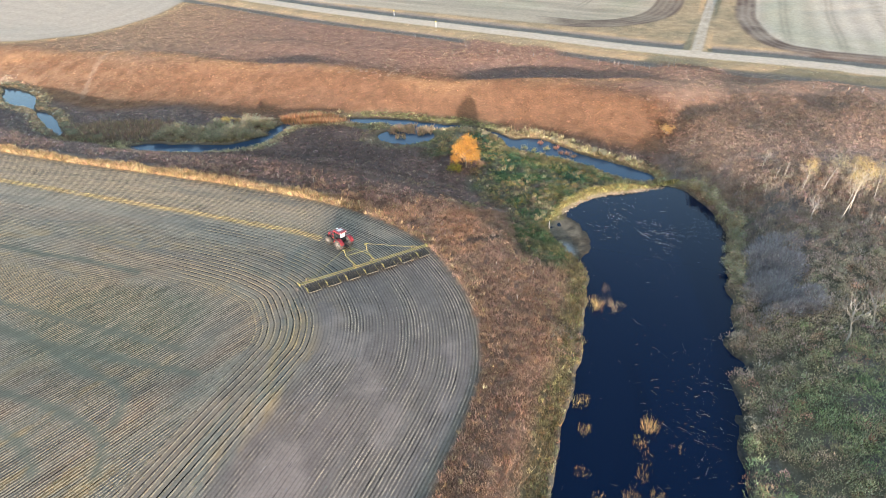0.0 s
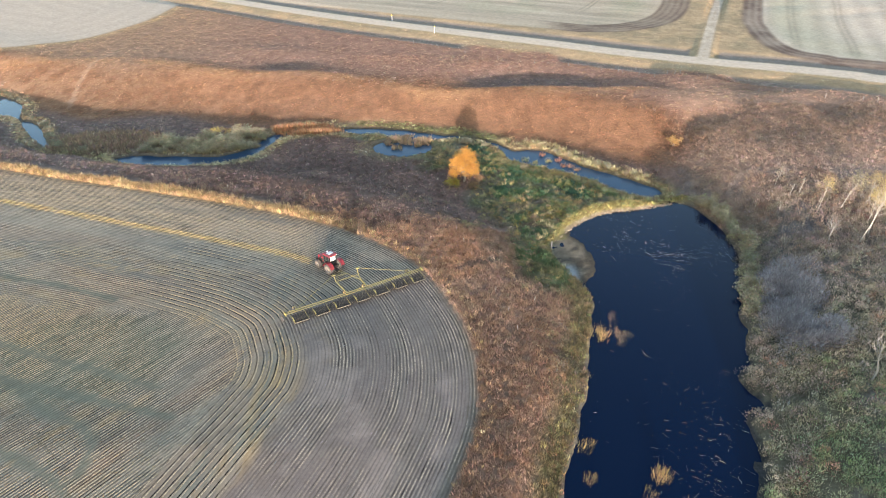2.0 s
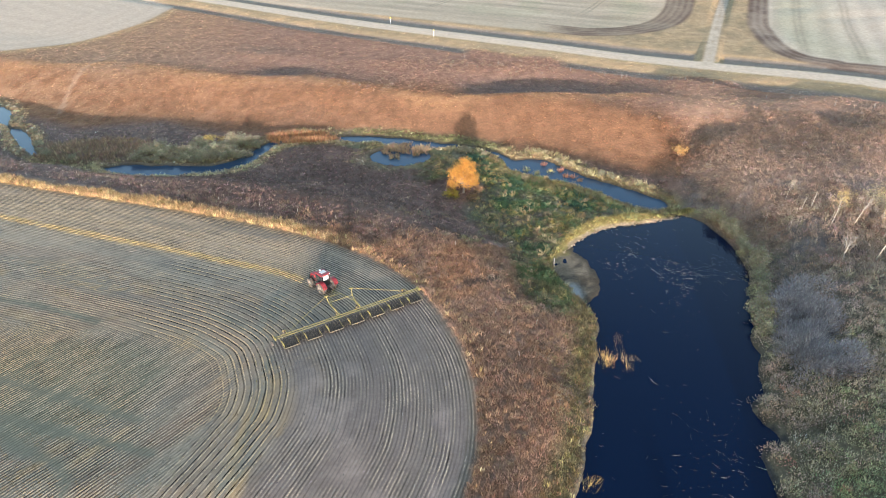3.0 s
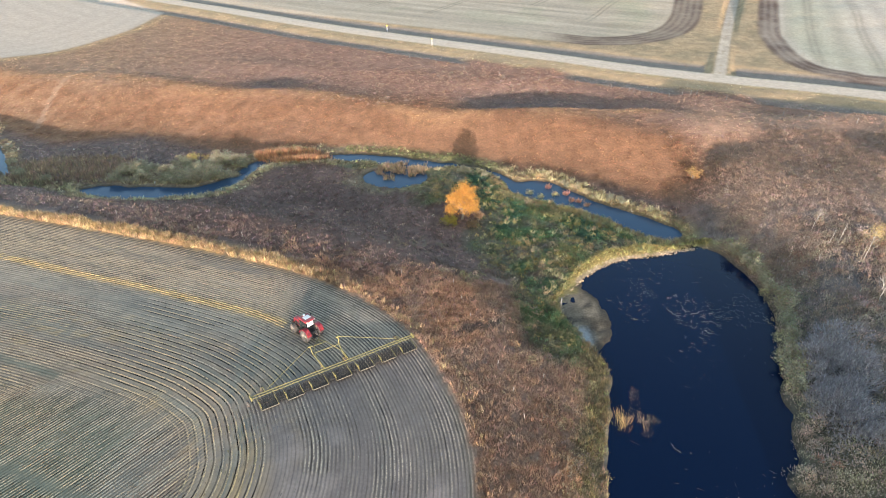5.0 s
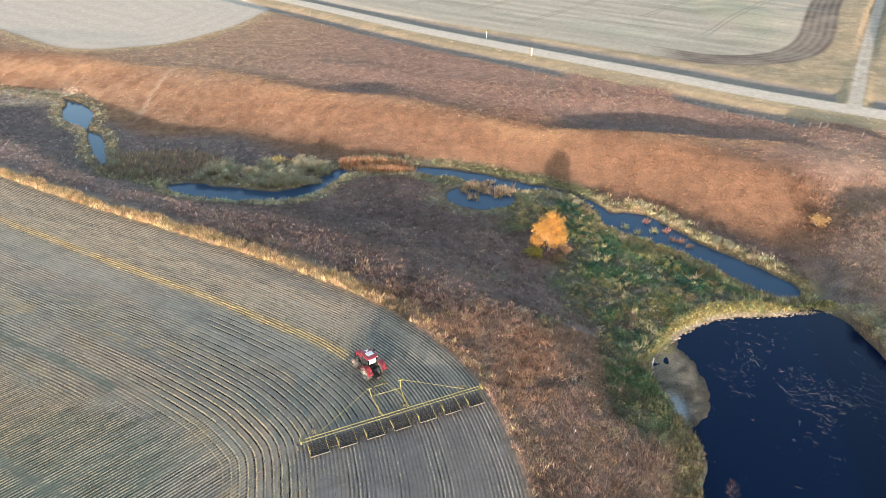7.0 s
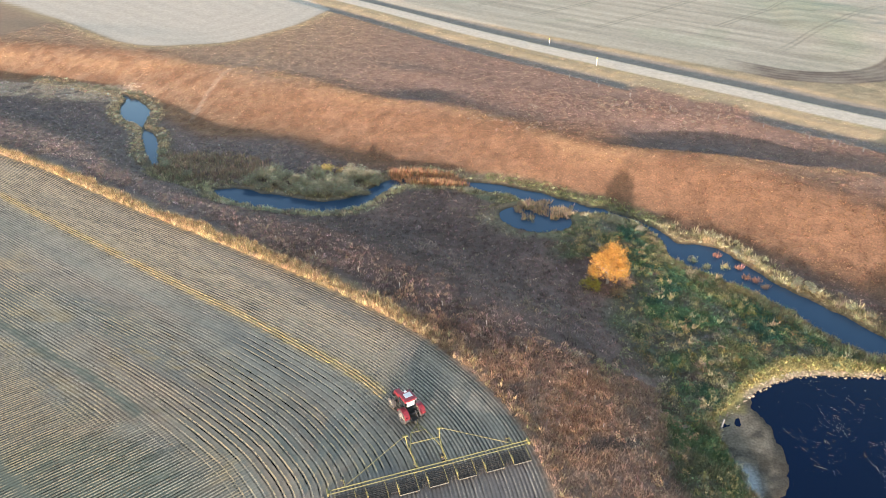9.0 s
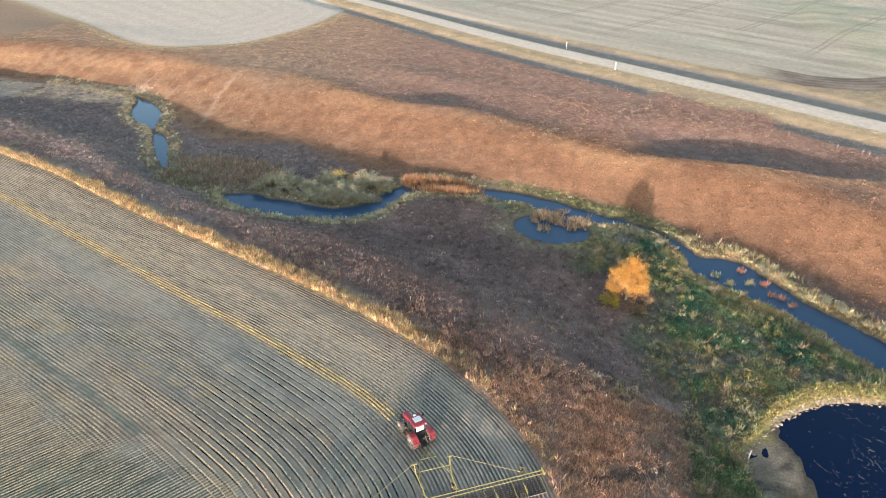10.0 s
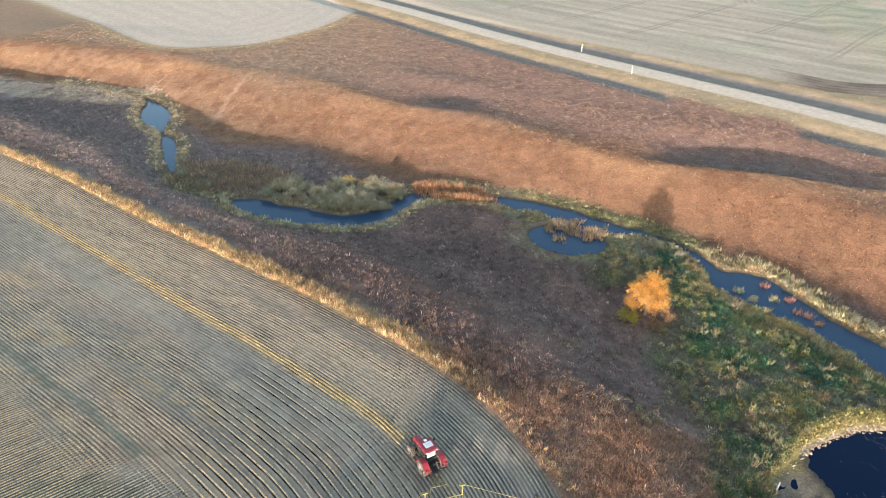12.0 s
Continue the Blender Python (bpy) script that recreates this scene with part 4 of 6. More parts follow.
    xy = scatter(30, 104, 34, 160, 2.4, lambda x, y: thick(x, y) * (0.45 + 0.55 * smooth(84, 104, y)))
    grow("thicket", xy, (0.3, 0.8), (0.06, 0.1), 11, 1.6, 0.7, M_BLADE, "leafless brown and grey-green shrubs on the rise", "shrubs", cs=0.13, hue=0.05)
    # low rounded bushes, green beside the pond and brown above
    def bushes(name, label, x, y, radius, tall, slips, size, colours, mat, upright=0.3, slim=0.28):
        k = np.repeat(np.arange(len(x)), slips)
        m = len(k)
        u = rng.normal(0, 1, (m, 3))
        u[:, 2] = np.abs(u[:, 2])
        u = u / np.linalg.norm(u, axis=1, keepdims=True) * rng.uniform(0.55, 1.05, (m, 1))
        px, py = x[k] + u[:, 0] * radius[k], y[k] + u[:, 1] * radius[k]
        p = np.stack([px, py, sample("z", px, py) + u[:, 2] * tall[k]], -1)
        way = u + rng.normal(0, 0.5, (m, 3)) + np.array([0, 0, upright])
        way = way / np.linalg.norm(way, axis=1, keepdims=True) * rng.uniform(0.6, 1.3, (m, 1)) * size
        side = np.cross(way, rng.normal(0, 1, (m, 3)))
        side = side / np.linalg.norm(side, axis=1, keepdims=True) * size * slim
        v = np.stack([p - side, p + side, p + way], 1).reshape(-1, 3)
        ob = new(name, raw_mesh(name, v, np.arange(3 * m).reshape(m, 3), np.repeat(tint(colours[k], m, 0.2, 0.05), 3, 0), False))
        ob.data.materials.append(mat)
        tagged(ob, label, "shrubs", kind="stuff")

    low = lambda x, y: thick(x, y) * (sample("right", x, y) > -0.9) * (sample("pond", x, y) > 0.25) * (y < 116) * (0.75 + 0.25 * smooth(0.4, 0.6, fbm(x, y, 7, 3, 72)))
    x, y = scatter(32, 84, 34, 116, 1.2, low)
    n = len(x)
    pick = fbm(x, y, 10, 3, 74) + rng.normal(0, 0.09, n) - 0.011 * (y - 58)
    kinds = np.array([(0.29, 0.225, 0.175), (0.27, 0.23, 0.15), (0.235, 0.235, 0.135), (0.19, 0.22, 0.115)])
    c = kinds[np.clip(((pick - 0.3) / 0.1).astype(int), 0, 3)]
    c[rng.uniform(0, 1, n) < 0.04] = (0.33, 0.17, 0.12)
    # colour raised where the knoll shades the shrubs, lowered where the sun reaches
    bushes("green_shrubs", "dull green and olive rounded shrubs beside the pond", x, y, rng.uniform(0.5, 1.0, n) ** 1.5 * 1.6, rng.uniform(0.6, 1.4, n), 72, 0.34, tint(c * lerp(1.3, 0.95, smooth(86, 102, y))[:, None], n, 0.22, 0.06), M_BLADE, 1.1, 0.12)
    shore_side = lambda x, y: (sample("pond", x, y) > 0.05) * (sample("right", x, y) > -3.0) * (sample("right", x, y) < 2.6) * (y > 84) * (y < 121) * smooth(0.34, 0.5, fbm(x, y, 5, 3, 85))
    x, y = scatter(42, 56, 84, 122, 1.3, shore_side)
    n = len(x)
    bushes("shore_bushes", "pale olive and straw rounded bushes on the pond's shore", x, y, rng.uniform(0.6, 1.3, n), rng.uniform(0.8, 1.6, n), 80, 0.22, tint((0.41, 0.36, 0.19), n, 0.22, 0.06), M_BLADE, 0.6, 0.16)
    # domes of yellowing plants below the dam, browner towards the field
    x, y = scatter(-4, 40, 88, 150, 1.0, lambda x, y: green_bank(x, y) * (0.3 + 0.7 * smooth(0.4, 0.6, fbm(x, y, 6, 3, 77))))
    n = len(x)
    kinds = np.array([(0.075, 0.125, 0.06), (0.1, 0.15, 0.07), (0.22, 0.19, 0.08), (0.35, 0.27, 0.11), (0.3, 0.18, 0.08)])
    c = kinds[np.clip((fbm(x, y, 5, 3, 78) * 6.5 - 1.5 + rng.normal(0, 1.1, n) + smooth(16, 4, x) * 1.2).astype(int), 0, 4)]
    bushes("autumn_undergrowth", "green, yellow and brown clumps of plants below the dam", x, y, rng.uniform(0.4, 1.0, n) ** 1.4 * 1.3, rng.uniform(0.5, 1.2, n), 70, 0.15, tint(c * 1.15, n, 0.35, 0.08), M_LEAF)
    x, y = scatter(-10, 26, 60, 122, 0.5, lambda x, y: dry(x, y) * (sample("field", x, y) < -9) * smooth(0.42, 0.6, fbm(x, y, 6, 3, 79)))
    n = len(x)
    kinds = np.array([(0.19, 0.165, 0.09), (0.17, 0.13, 0.1), (0.3, 0.19, 0.12), (0.27, 0.2, 0.15)])
    c = kinds[np.clip((fbm(x, y, 7, 3, 80) * 5 - 0.6 + rng.normal(0, 0.8, n) - smooth(10, 2, sample("pond", x, y)) * 1.5).astype(int), 0, 3)]
    bushes("bank_shrubs", "russet and olive clumps of weeds between field and pond", x, y, rng.uniform(0.4, 1.0, n) ** 1.4 * 1.2, rng.uniform(0.5, 1.2, n), 60, 0.18, tint(c * 1.2, n, 0.18, 0.05), M_BLADE)
    high = lambda x, y: thick(x, y) * (y > 104) * smooth(0.45, 0.65, fbm(x, y, 9, 3, 75))
    x, y = scatter(46, 104, 104, 160, 0.3, high)
    n = len(x)
    bushes("brown_shrubs", "low leafless brown and mauve shrubs on the rise", x, y, rng.uniform(0.5, 1.2, n), rng.uniform(0.6, 1.4, n), 45, 0.22, tint((0.25, 0.18, 0.14), n, 0.15, 0.06), M_BLADE)
    x, y = scatter(-40, 70, 184, 212, 0.12, lambda x, y: (y > start_of_slope(x) + 18) * (y < road_y(x) - 16) * smooth(0.45, 0.6, fbm(x, y, 12, 3, 76)))
    n = len(x)
    bushes("slope_shrubs", "scattered small pale shrubs on the upper slope", x, y, rng.uniform(0.35, 0.8, n), rng.uniform(0.4, 0.9, n), 40, 0.2, tint((0.26, 0.178, 0.138), n, 0.2, 0.06), M_BLADE)
    # bare willows: a haze of fine twigs over rounded domes
    m = 34000
    dome = np.array([(46.8 + 9.5 * a, 73 + 20 * b, 1.6 + 1.5 * c, 1.8 + 1.2 * c) for a, b, c in rng.uniform(0, 1, (60, 3)) if abs(a - 0.5 - 0.35 * (b - 0.5)) < 0.36])
    k = rng.integers(0, len(dome), m)
    u = rng.normal(0, 1, (m, 3))
    u[:, 2] = np.abs(u[:, 2])
    u = u / np.linalg.norm(u, axis=1, keepdims=True) * rng.uniform(0.35, 1.0, (m, 1)) ** 0.5
    px, py = dome[k, 0] + u[:, 0] * dome[k, 2], dome[k, 1] + u[:, 1] * dome[k, 2]
    p = np.stack([px, py, sample("z", px, py) + 0.2 + u[:, 2] * dome[k, 3]], -1)
    way = u + rng.normal(0, 0.35, (m, 3)) + np.array([0, 0, 0.5])
    way = way / np.linalg.norm(way, axis=1, keepdims=True) * rng.uniform(0.3, 0.8, (m, 1))
    side = np.cross(way, rng.normal(0, 1, (m, 3)))
    side = side / np.linalg.norm(side, axis=1, keepdims=True) * 0.038
    v = np.stack([p - side, p + side, p + way], 1).reshape(-1, 3)
    ob = new("bare_willow_thicket", raw_mesh("bare_willow_thicket", v, np.arange(3 * m).reshape(m, 3), np.repeat(tint((0.27, 0.245, 0.25), m, 0.25, 0.04), 3, 0), False))
    ob.data.materials.append(M_BLADE)
    tagged(ob, "bare grey-lilac willow thicket by the pond", "shrubs", kind="stuff")
    # creek banks
    reedy = lambda x, y: (sample("creek", x, y) > 0.15) * smooth(4.5, 1.2, sample("creek", x, y)) * smooth(0.25, 0.5, fbm(x, y, 6, 3, 81) + 0.08) * (np.hypot((x + 13) / 11, (y - 151) / 9) > 1) * (sample("dam", x, y) > 1.5)
    grow("creek_reeds", scatter(-190, 46, 120, 212, 5, reedy), (0.5, 1.15), (0.06, 0.11), 13, 1.3, 0.45, M_BLADE,
         "pale olive and straw reeds along the creek", "reeds", (0.33, 0.275, 0.155), 0.75, 0.35)
    bed = lambda x, y: smooth(1.1, 0.9, np.hypot((x + 39.5) / 9.5, (y - 164.5) / 3.2))
    x, y = scatter(-52, -28, 158, 170, 9, bed)
    blades("cattail_bed", x, y, rng.uniform(1.3, 2.0, len(x)), rng.uniform(0.08, 0.15, len(x)), 7, 0.8, 0.25, tint((0.36, 0.195, 0.105), len(x), 0.25), M_BLADE,
           "rust-coloured cattails standing in the creek", "reeds")
    isl = lambda x, y: np.maximum(smooth(1.2, 0.8, np.hypot((x + 8.4) / 2.4, (y - 156.6) / 1.6)), smooth(1.2, 0.8, np.hypot((x + 15.6) / 2, (y - 157.6) / 1.2)))
    pool = lambda x, y: np.maximum(isl(x, y), smooth(0.5, 0.56, fbm(x, y, 2.4, 3, 84)) * smooth(1.1, 0.8, np.hypot((x + 11) / 7.5, (y - 156) / 5)) * 0.8)
    x, y = scatter(-20, -3, 149, 161, 8, pool)
    blades("island_reeds", x, y, rng.uniform(0.8, 1.4, len(x)), rng.uniform(0.1, 0.16, len(x)), 7, 0.8, 0.4, tint((0.27, 0.2, 0.13), len(x), 0.25), M_BLADE,
           "brown reeds on small islands in the creek", "reeds", z=np.maximum(sample("z", x, y), creek_level(x) - 0.12))
    rust = lambda x, y: smooth(1.3, 0.7, np.hypot((x + 92) / 16, (y - 158) / 7) + 0.5 * (fbm(x, y, 6, 3, 83) - 0.5)) * dry(x, y)
    x, y = scatter(-120, -66, 146, 172, 3.4, rust)
    blades("rust_weeds", x, y, rng.uniform(0.9, 1.6, len(x)), rng.uniform(0.1, 0.18, len(x)), 7, 0.8, 0.4, tint((0.25, 0.178, 0.12), len(x), 0.3), M_BLADE,
           "rust-brown dry weeds in the creek's bend", "weeds")
    pale = lambda x, y: dry(x, y) * smooth(7, 3, np.abs(y - np.interp(x, [-200, -150], [196, 199]) + 6 * (fbm(x, y, 9, 4, 22) - 0.5)) - 2) * smooth(0.38, 0.5, fbm(x, y, 6, 3, 95))
    grow("pale_grass", scatter(-200, -147, 184, 210, 4, pale), (0.25, 0.55), (0.08, 0.14), 8, 1.4, 0.6, M_BLADE, "pale straw grass in flat tussocks beside the creek", "grass", (0.52, 0.4, 0.3), 0.8, 0.2)
    # dam
    top = lambda x, y: smooth(1.7, 0.9, sample("dam", x, y)) * (sample("pond", x, y) > np.where(x > 20, 0.6, 0.5)) * (sample("creek", x, y) > 0.4)
    grow("dam_grass", scatter(16, 52, 102, 128, 16, top), (0.2, 0.55), (0.09, 0.16), 6, 0.7, 0.5, M_LEAF, "yellow-green grass on the dam's crest", "grass", (0.26, 0.215, 0.085), 0.75, 0.36)
    verge = lambda x, y: (np.abs(y - road_y(x)) < 24) * (sample("road", x, y) > 5) * (y < road_y(x)) * (sample("road", x, y) < 15) * (sample("lane", x, y) > 4) * 1.0
    grow("verge_grass", scatter(-150, 130, 160, 335, 1.2, verge), (0.06, 0.18), (0.1, 0.2), 5, 1.2, 0.6, M_BLADE, "short straw-coloured grass on the road's verges", "grass")


def water_plants():
    def clump(label, cx, cy, rx, ry, per, h0, h1, col, turn=0.0):
        n = int(math.pi * rx * ry * per * 0.5)
        a, r = rng.uniform(0, 2 * np.pi, n), rng.uniform(0, 1, n) ** 0.6
        u, v = r * np.cos(a) * rx, r * np.sin(a) * ry
        c, s = math.cos(turn), math.sin(turn)
        x, y = cx + u * c - v * s, cy + u * s + v * c
        ob = blades("reed_clump", x, y, rng.uniform(h0, h1, n), rng.uniform(0.03, 0.055, n), 9, 6.0, 0.3, tint(col, n, 0.35), M_BLADE, label, "reeds", z=np.full(n, -0.08), twig=0.45)
        tagged(ob, group="reed clumps in the pond")

    gold, pale = (0.4, 0.28, 0.12), (0.37, 0.27, 0.17)
    for spec in ((22.1, 79.0, 0.9, 1.5, 14, 1.0, 1.9, gold), (24.6, 79.5, 0.7, 2.6, 7, 0.5, 1.2, pale), (24.7, 83.5, 0.35, 2.2, 5, 0.4, 0.9, pale), (26.0, 79.2, 0.6, 0.7, 7, 0.4, 0.9, pale),
                 (16.4, 58.4, 1.2, 0.8, 9, 0.8, 1.5, gold), (16.2, 54.2, 0.6, 1.2, 8, 0.7, 1.3, gold), (24.1, 54.0, 0.55, 0.9, 26, 1.3, 2.1, gold), (22.4, 51.0, 0.6, 1.5, 8, 0.6, 1.3, gold),
                 (21.8, 47.0, 0.7, 0.9, 9, 0.6, 1.2, gold), (19.2, 44.2, 0.8, 1.0, 10, 0.8, 1.5, gold), (14.6, 47.6, 0.5, 0.8, 9, 0.5, 1.0, gold), (15.8, 44.0, 0.6, 0.6, 10, 0.5, 1.1, gold),
                 (26.8, 50.6, 0.5, 0.6, 6, 0.4, 0.8, (0.3, 0.2, 0.13)), (22.4, 43.6, 0.8, 1.0, 9, 0.6, 1.4, gold), (17.5, 39, 1.0, 1.2, 8, 0.7, 1.4, gold)):
        clump("golden reed clump standing in dark pond water", *spec)
    for cx, cy, col in ((22.4, 143.6, (0.42, 0.33, 0.16)), (21.0, 147.2, (0.3, 0.15, 0.1)), (24.6, 143.9, (0.4, 0.2, 0.12)), (25.4, 141.0, (0.45, 0.22, 0.12)), (27.0, 140.4, (0.44, 0.22, 0.12)),
                        (28.2, 139.0, (0.42, 0.25, 0.14)), (19.0, 142.8, (0.42, 0.36, 0.18)), (16.6, 144.4, (0.4, 0.34, 0.18))):
        n = 14
        x, y = cx + rng.normal(0, 0.35, n), cy + rng.normal(0, 0.3, n)
        ob = blades("reed_clump", x, y, rng.uniform(0.6, 1.3, n), rng.uniform(0.03, 0.05, n), 12, 3.0, 0.3, tint(col, n, 0.25), M_BLADE, "reddish reed clump standing in the creek's pool", "reeds",
                    z=np.full(n, -1.75))
        tagged(ob, group="reed clumps in the creek")

    # broken stalks afloat
    x, y = scatter(8, 50, 28, 118, 5.2, lambda x, y: (sample("pond", x, y) < -0.6) * np.clip(
        0.012 + 1.0 * smooth(0.46, 0.6, fbm(x, y, 6, 3, 91)) * np.exp(-(((x - 42.5) / 6) ** 2) - ((y - 100) / 9) ** 2) + 0.7 * smooth(0.48, 0.6, fbm(x, y, 4, 3, 92)) * np.exp(-(((x - 32) / 6) ** 2) - ((y - 106) / 7) ** 2) + 0.14 * np.exp(-(((x - 33) / 5) ** 2) - ((y - 62) / 8) ** 2)
        + 0.28 * np.exp(-(((x - 29 - 0.2 * (y - 50)) / 5) ** 2) - ((y - 50) / 8) ** 2), 0, 1))
    n = len(x)
    a, ln, w = rng.normal(2.6, 0.85, n), rng.uniform(0.1, 1.0, n) ** 3 * 1.1 + 0.14, rng.uniform(0.006, 0.012, n)
    dx, dy = np.cos(a) * ln / 2, np.sin(a) * ln / 2
    px, py = -np.sin(a) * w / 2, np.cos(a) * w / 2
    lift = rng.uniform(0.0, 0.12, n) * (rng.uniform(0, 1, n) < 0.3)
    v = np.empty((n, 4, 3))
    for k, (s, t) in enumerate(((-1, -1), (1, -1), (1, 1), (-1, 1))):
        v[:, k] = np.stack([x + s * dx + t * px, y + s * dy + t * py, 0.012 + (s > 0) * lift], -1)
    # each stalk gets a ridge for its thickness
    top = v.mean(1) + np.array([0, 0, 0.02])
    verts = np.concatenate([v, top[:, None]], 1).reshape(-1, 3)
    o = np.arange(n)[:, None, None] * 5
    f = (o + np.array([[0, 1, 4], [1, 2, 4], [2, 3, 4], [3, 0, 4]])[None]).reshape(-1, 3)
    ob = new("floating_stalks", raw_mesh("floating_stalks", verts, f, np.repeat(tint((0.2, 0.195, 0.19), n, 0.45), 5, 0), False))
    ob.data.materials.append(M_STRAW)
    tagged(ob, "pale broken reed stalks afloat on the pond", "stalks", kind="stuff")


def stubble():
    """Rows of cut stalks that follow the field's edge, and straight rows in its middle."""
    line = FIELD
    t = np.roll(line, -1, 0) - np.roll(line, 1, 0)
    t = t / np.linalg.norm(t, axis=1, keepdims=True)
    nrm = np.stack([-t[:, 1], t[:, 0]], -1)
    probe = line + nrm * 0.5
    if inside(probe[:, 0], probe[:, 1], line).mean() < 0.5:
        nrm = -nrm
    xs, ys_, az, row = [], [], [], []
    step = 1.0
    for k, d in enumerate(np.arange(2 * ROW_GAP, 48, ROW_GAP)):
        p = line + nrm * d
        seg = np.linalg.norm(np.diff(p, axis=0), axis=1)
        s = np.concatenate([[0], np.cumsum(seg)])
        u = np.arange(0, s[-1], step)
        x, y = np.interp(u, s, p[:, 0]), np.interp(u, s, p[:, 1])
        a = np.arctan2(np.gradient(y), np.gradient(x))
        ok = (x > -150) & (x < 6) & (y > 34) & (y < 150)
        x, y, a = x[ok], y[ok], a[ok]
        ok = (np.abs(sample("field", x, y) - d) < 0.35) & (d < inner_edge(x, y) + rng.normal(0, 1.3, len(x)))
        xs.append(x[ok]), ys_.append(y[ok]), az.append(a[ok]), row.append(np.full(ok.sum(), k))
    th = radians(ROW_TURN)
    for k, off in enumerate(np.arange(-255 * INNER_GAP, 60, INNER_GAP)):
        u = np.arange(-40, 150, 0.6)
        x, y = -60 + math.cos(th) * u - math.sin(th) * off, 40 + math.sin(th) * u + math.cos(th) * off
        ok = (x > -125) & (x < -8) & (y > 36) & (y < 112)
        x, y = x[ok], y[ok]
        ok = sample("field", x, y) > inner_edge(x, y) + rng.normal(0, 1.3, len(x))
        xs.append(x[ok]), ys_.append(y[ok]), az.append(np.full(ok.sum(), th)), row.append(np.full(ok.sum(), 500 + k))
    x, y, a, row = np.concatenate(xs), np.concatenate(ys_), np.concatenate(az), np.concatenate(row)
    f, hw = sample("field", x, y), sample("harrowed", x, y)
    patch = fbm(x, y, 12, 4, 51)
    rowtone = hashed(row, row * 0 + 3, 5)
    band = np.interp(f, [0, 3, 5, 12, 13, 14.5, 16, 19, 21, 24, 28], [0.5, 0.6, 0.95, 0.95, 1, 0.5, 0.2, 0.12, 0.7, 0.35, 0.7]) * (0.45 + 0.9 * fbm(x, y, 12, 3, 59))
    run = fbm((x - y) / 4, row * 7.3, 1.0, 3, 60)
    want = np.where((x < -25) & (f < 29) & (hw < 0), band, np.where(hw > 0, 0.6, np.clip(0.1 + 1.1 * smooth(0.3, 0.7, patch), 0, 1)))
    keep = (run < 0.5 + 0.42 * (want - 0.5) + 0.12 * (rowtone - 0.5)) & (rng.uniform(0, 1, len(x)) < 0.92)
    track = gold_line(x, y, f) > 0.3
    keep |= track & (rng.uniform(0, 1, len(x)) < 0.85)
    # wheel tracks across the middle
    for line in TRACKS:
        keep &= ~((distance(x, y, line) < 0.9) & (f > 21))
    x, y, a, f, hw, patch, rowtone, track = (q[keep] for q in (x, y, a, f, hw, patch, rowtone, track))
    n = len(x)
    x, y = x + rng.normal(0, 0.03, n), y + rng.normal(0, 0.03, n)
    a = a + rng.normal(0, 0.02, n)
    h = rng.uniform(0.03, 0.075, n) * np.where(hw > 0, 0.55, 1.0) * np.where(track, 1.3, 1.0)
    ln = rng.uniform(0.7, 1.25, n) * np.where(f > 27, 0.42, 0.8)
    half = rng.uniform(0.025, 0.055, n) * np.where(track, 1.4, 1.0)
    z = sample("z", x, y)
    ex, ey = np.cos(a) * ln / 2, np.sin(a) * ln / 2
    px, py = -np.sin(a) * half, np.cos(a) * half
    v = np.empty((n, 6, 3))
    for k, (s, t, up) in enumerate(((-1, -1, 0), (1, -1, 0), (1, 0, 1), (-1, 0, 1), (1, 1, 0), (-1, 1, 0))):
        jit = rng.normal(0, 0.03, (2, n))
        v[:, k] = np.stack([x + s * ex + t * px + jit[0], y + s * ey + t * py + jit[1], z - 0.02 + up * h * rng.uniform(0.7, 1.2, n)], -1)
    o = np.arange(n)[:, None, None] * 6
    faces = (o + np.array([[0, 1, 2, 3], [3, 2, 4, 5]])[None]).reshape(-1, 4)
    gold = np.clip(smooth(0.45, 0.65, patch) * smooth(16, 22, f) * lerp(1.0, 0.6, smooth(28, 32, f)) + track * 1.0 + 0.5 * smooth(15, 12, f) * north_side(x) + 0.3, 0, 1)[:, None]
    c = lerp(np.array((0.26, 0.235, 0.19)), np.array((0.36, 0.27, 0.155)), gold)
    c = c * lerp(1.0, 0.74, smooth(22, 34, f))[:, None]
    c = np.where(track[:, None], np.array((0.78, 0.54, 0.22)), c)
    c = np.where((hw > 0)[:, None], np.array((0.24, 0.215, 0.19)), c)
    c = c * 0.67 * (0.75 + 0.5 * fbm((x - y) / 14, np.where(f < 29, f, 0.73 * x - 0.68 * y) / 0.9, 1.0, 4, 35))[:, None]
    ob = new("stubble_rows", raw_mesh("stubble_rows", v.reshape(-1, 3), faces, np.repeat(tint(c, n, 0.2, 0.05), 6, 0), False))
    ob.data.materials.append(M_STRAW)
    tagged(ob, "rows of cut straw stubble curving with the field's edge", "stubble", kind="stuff")


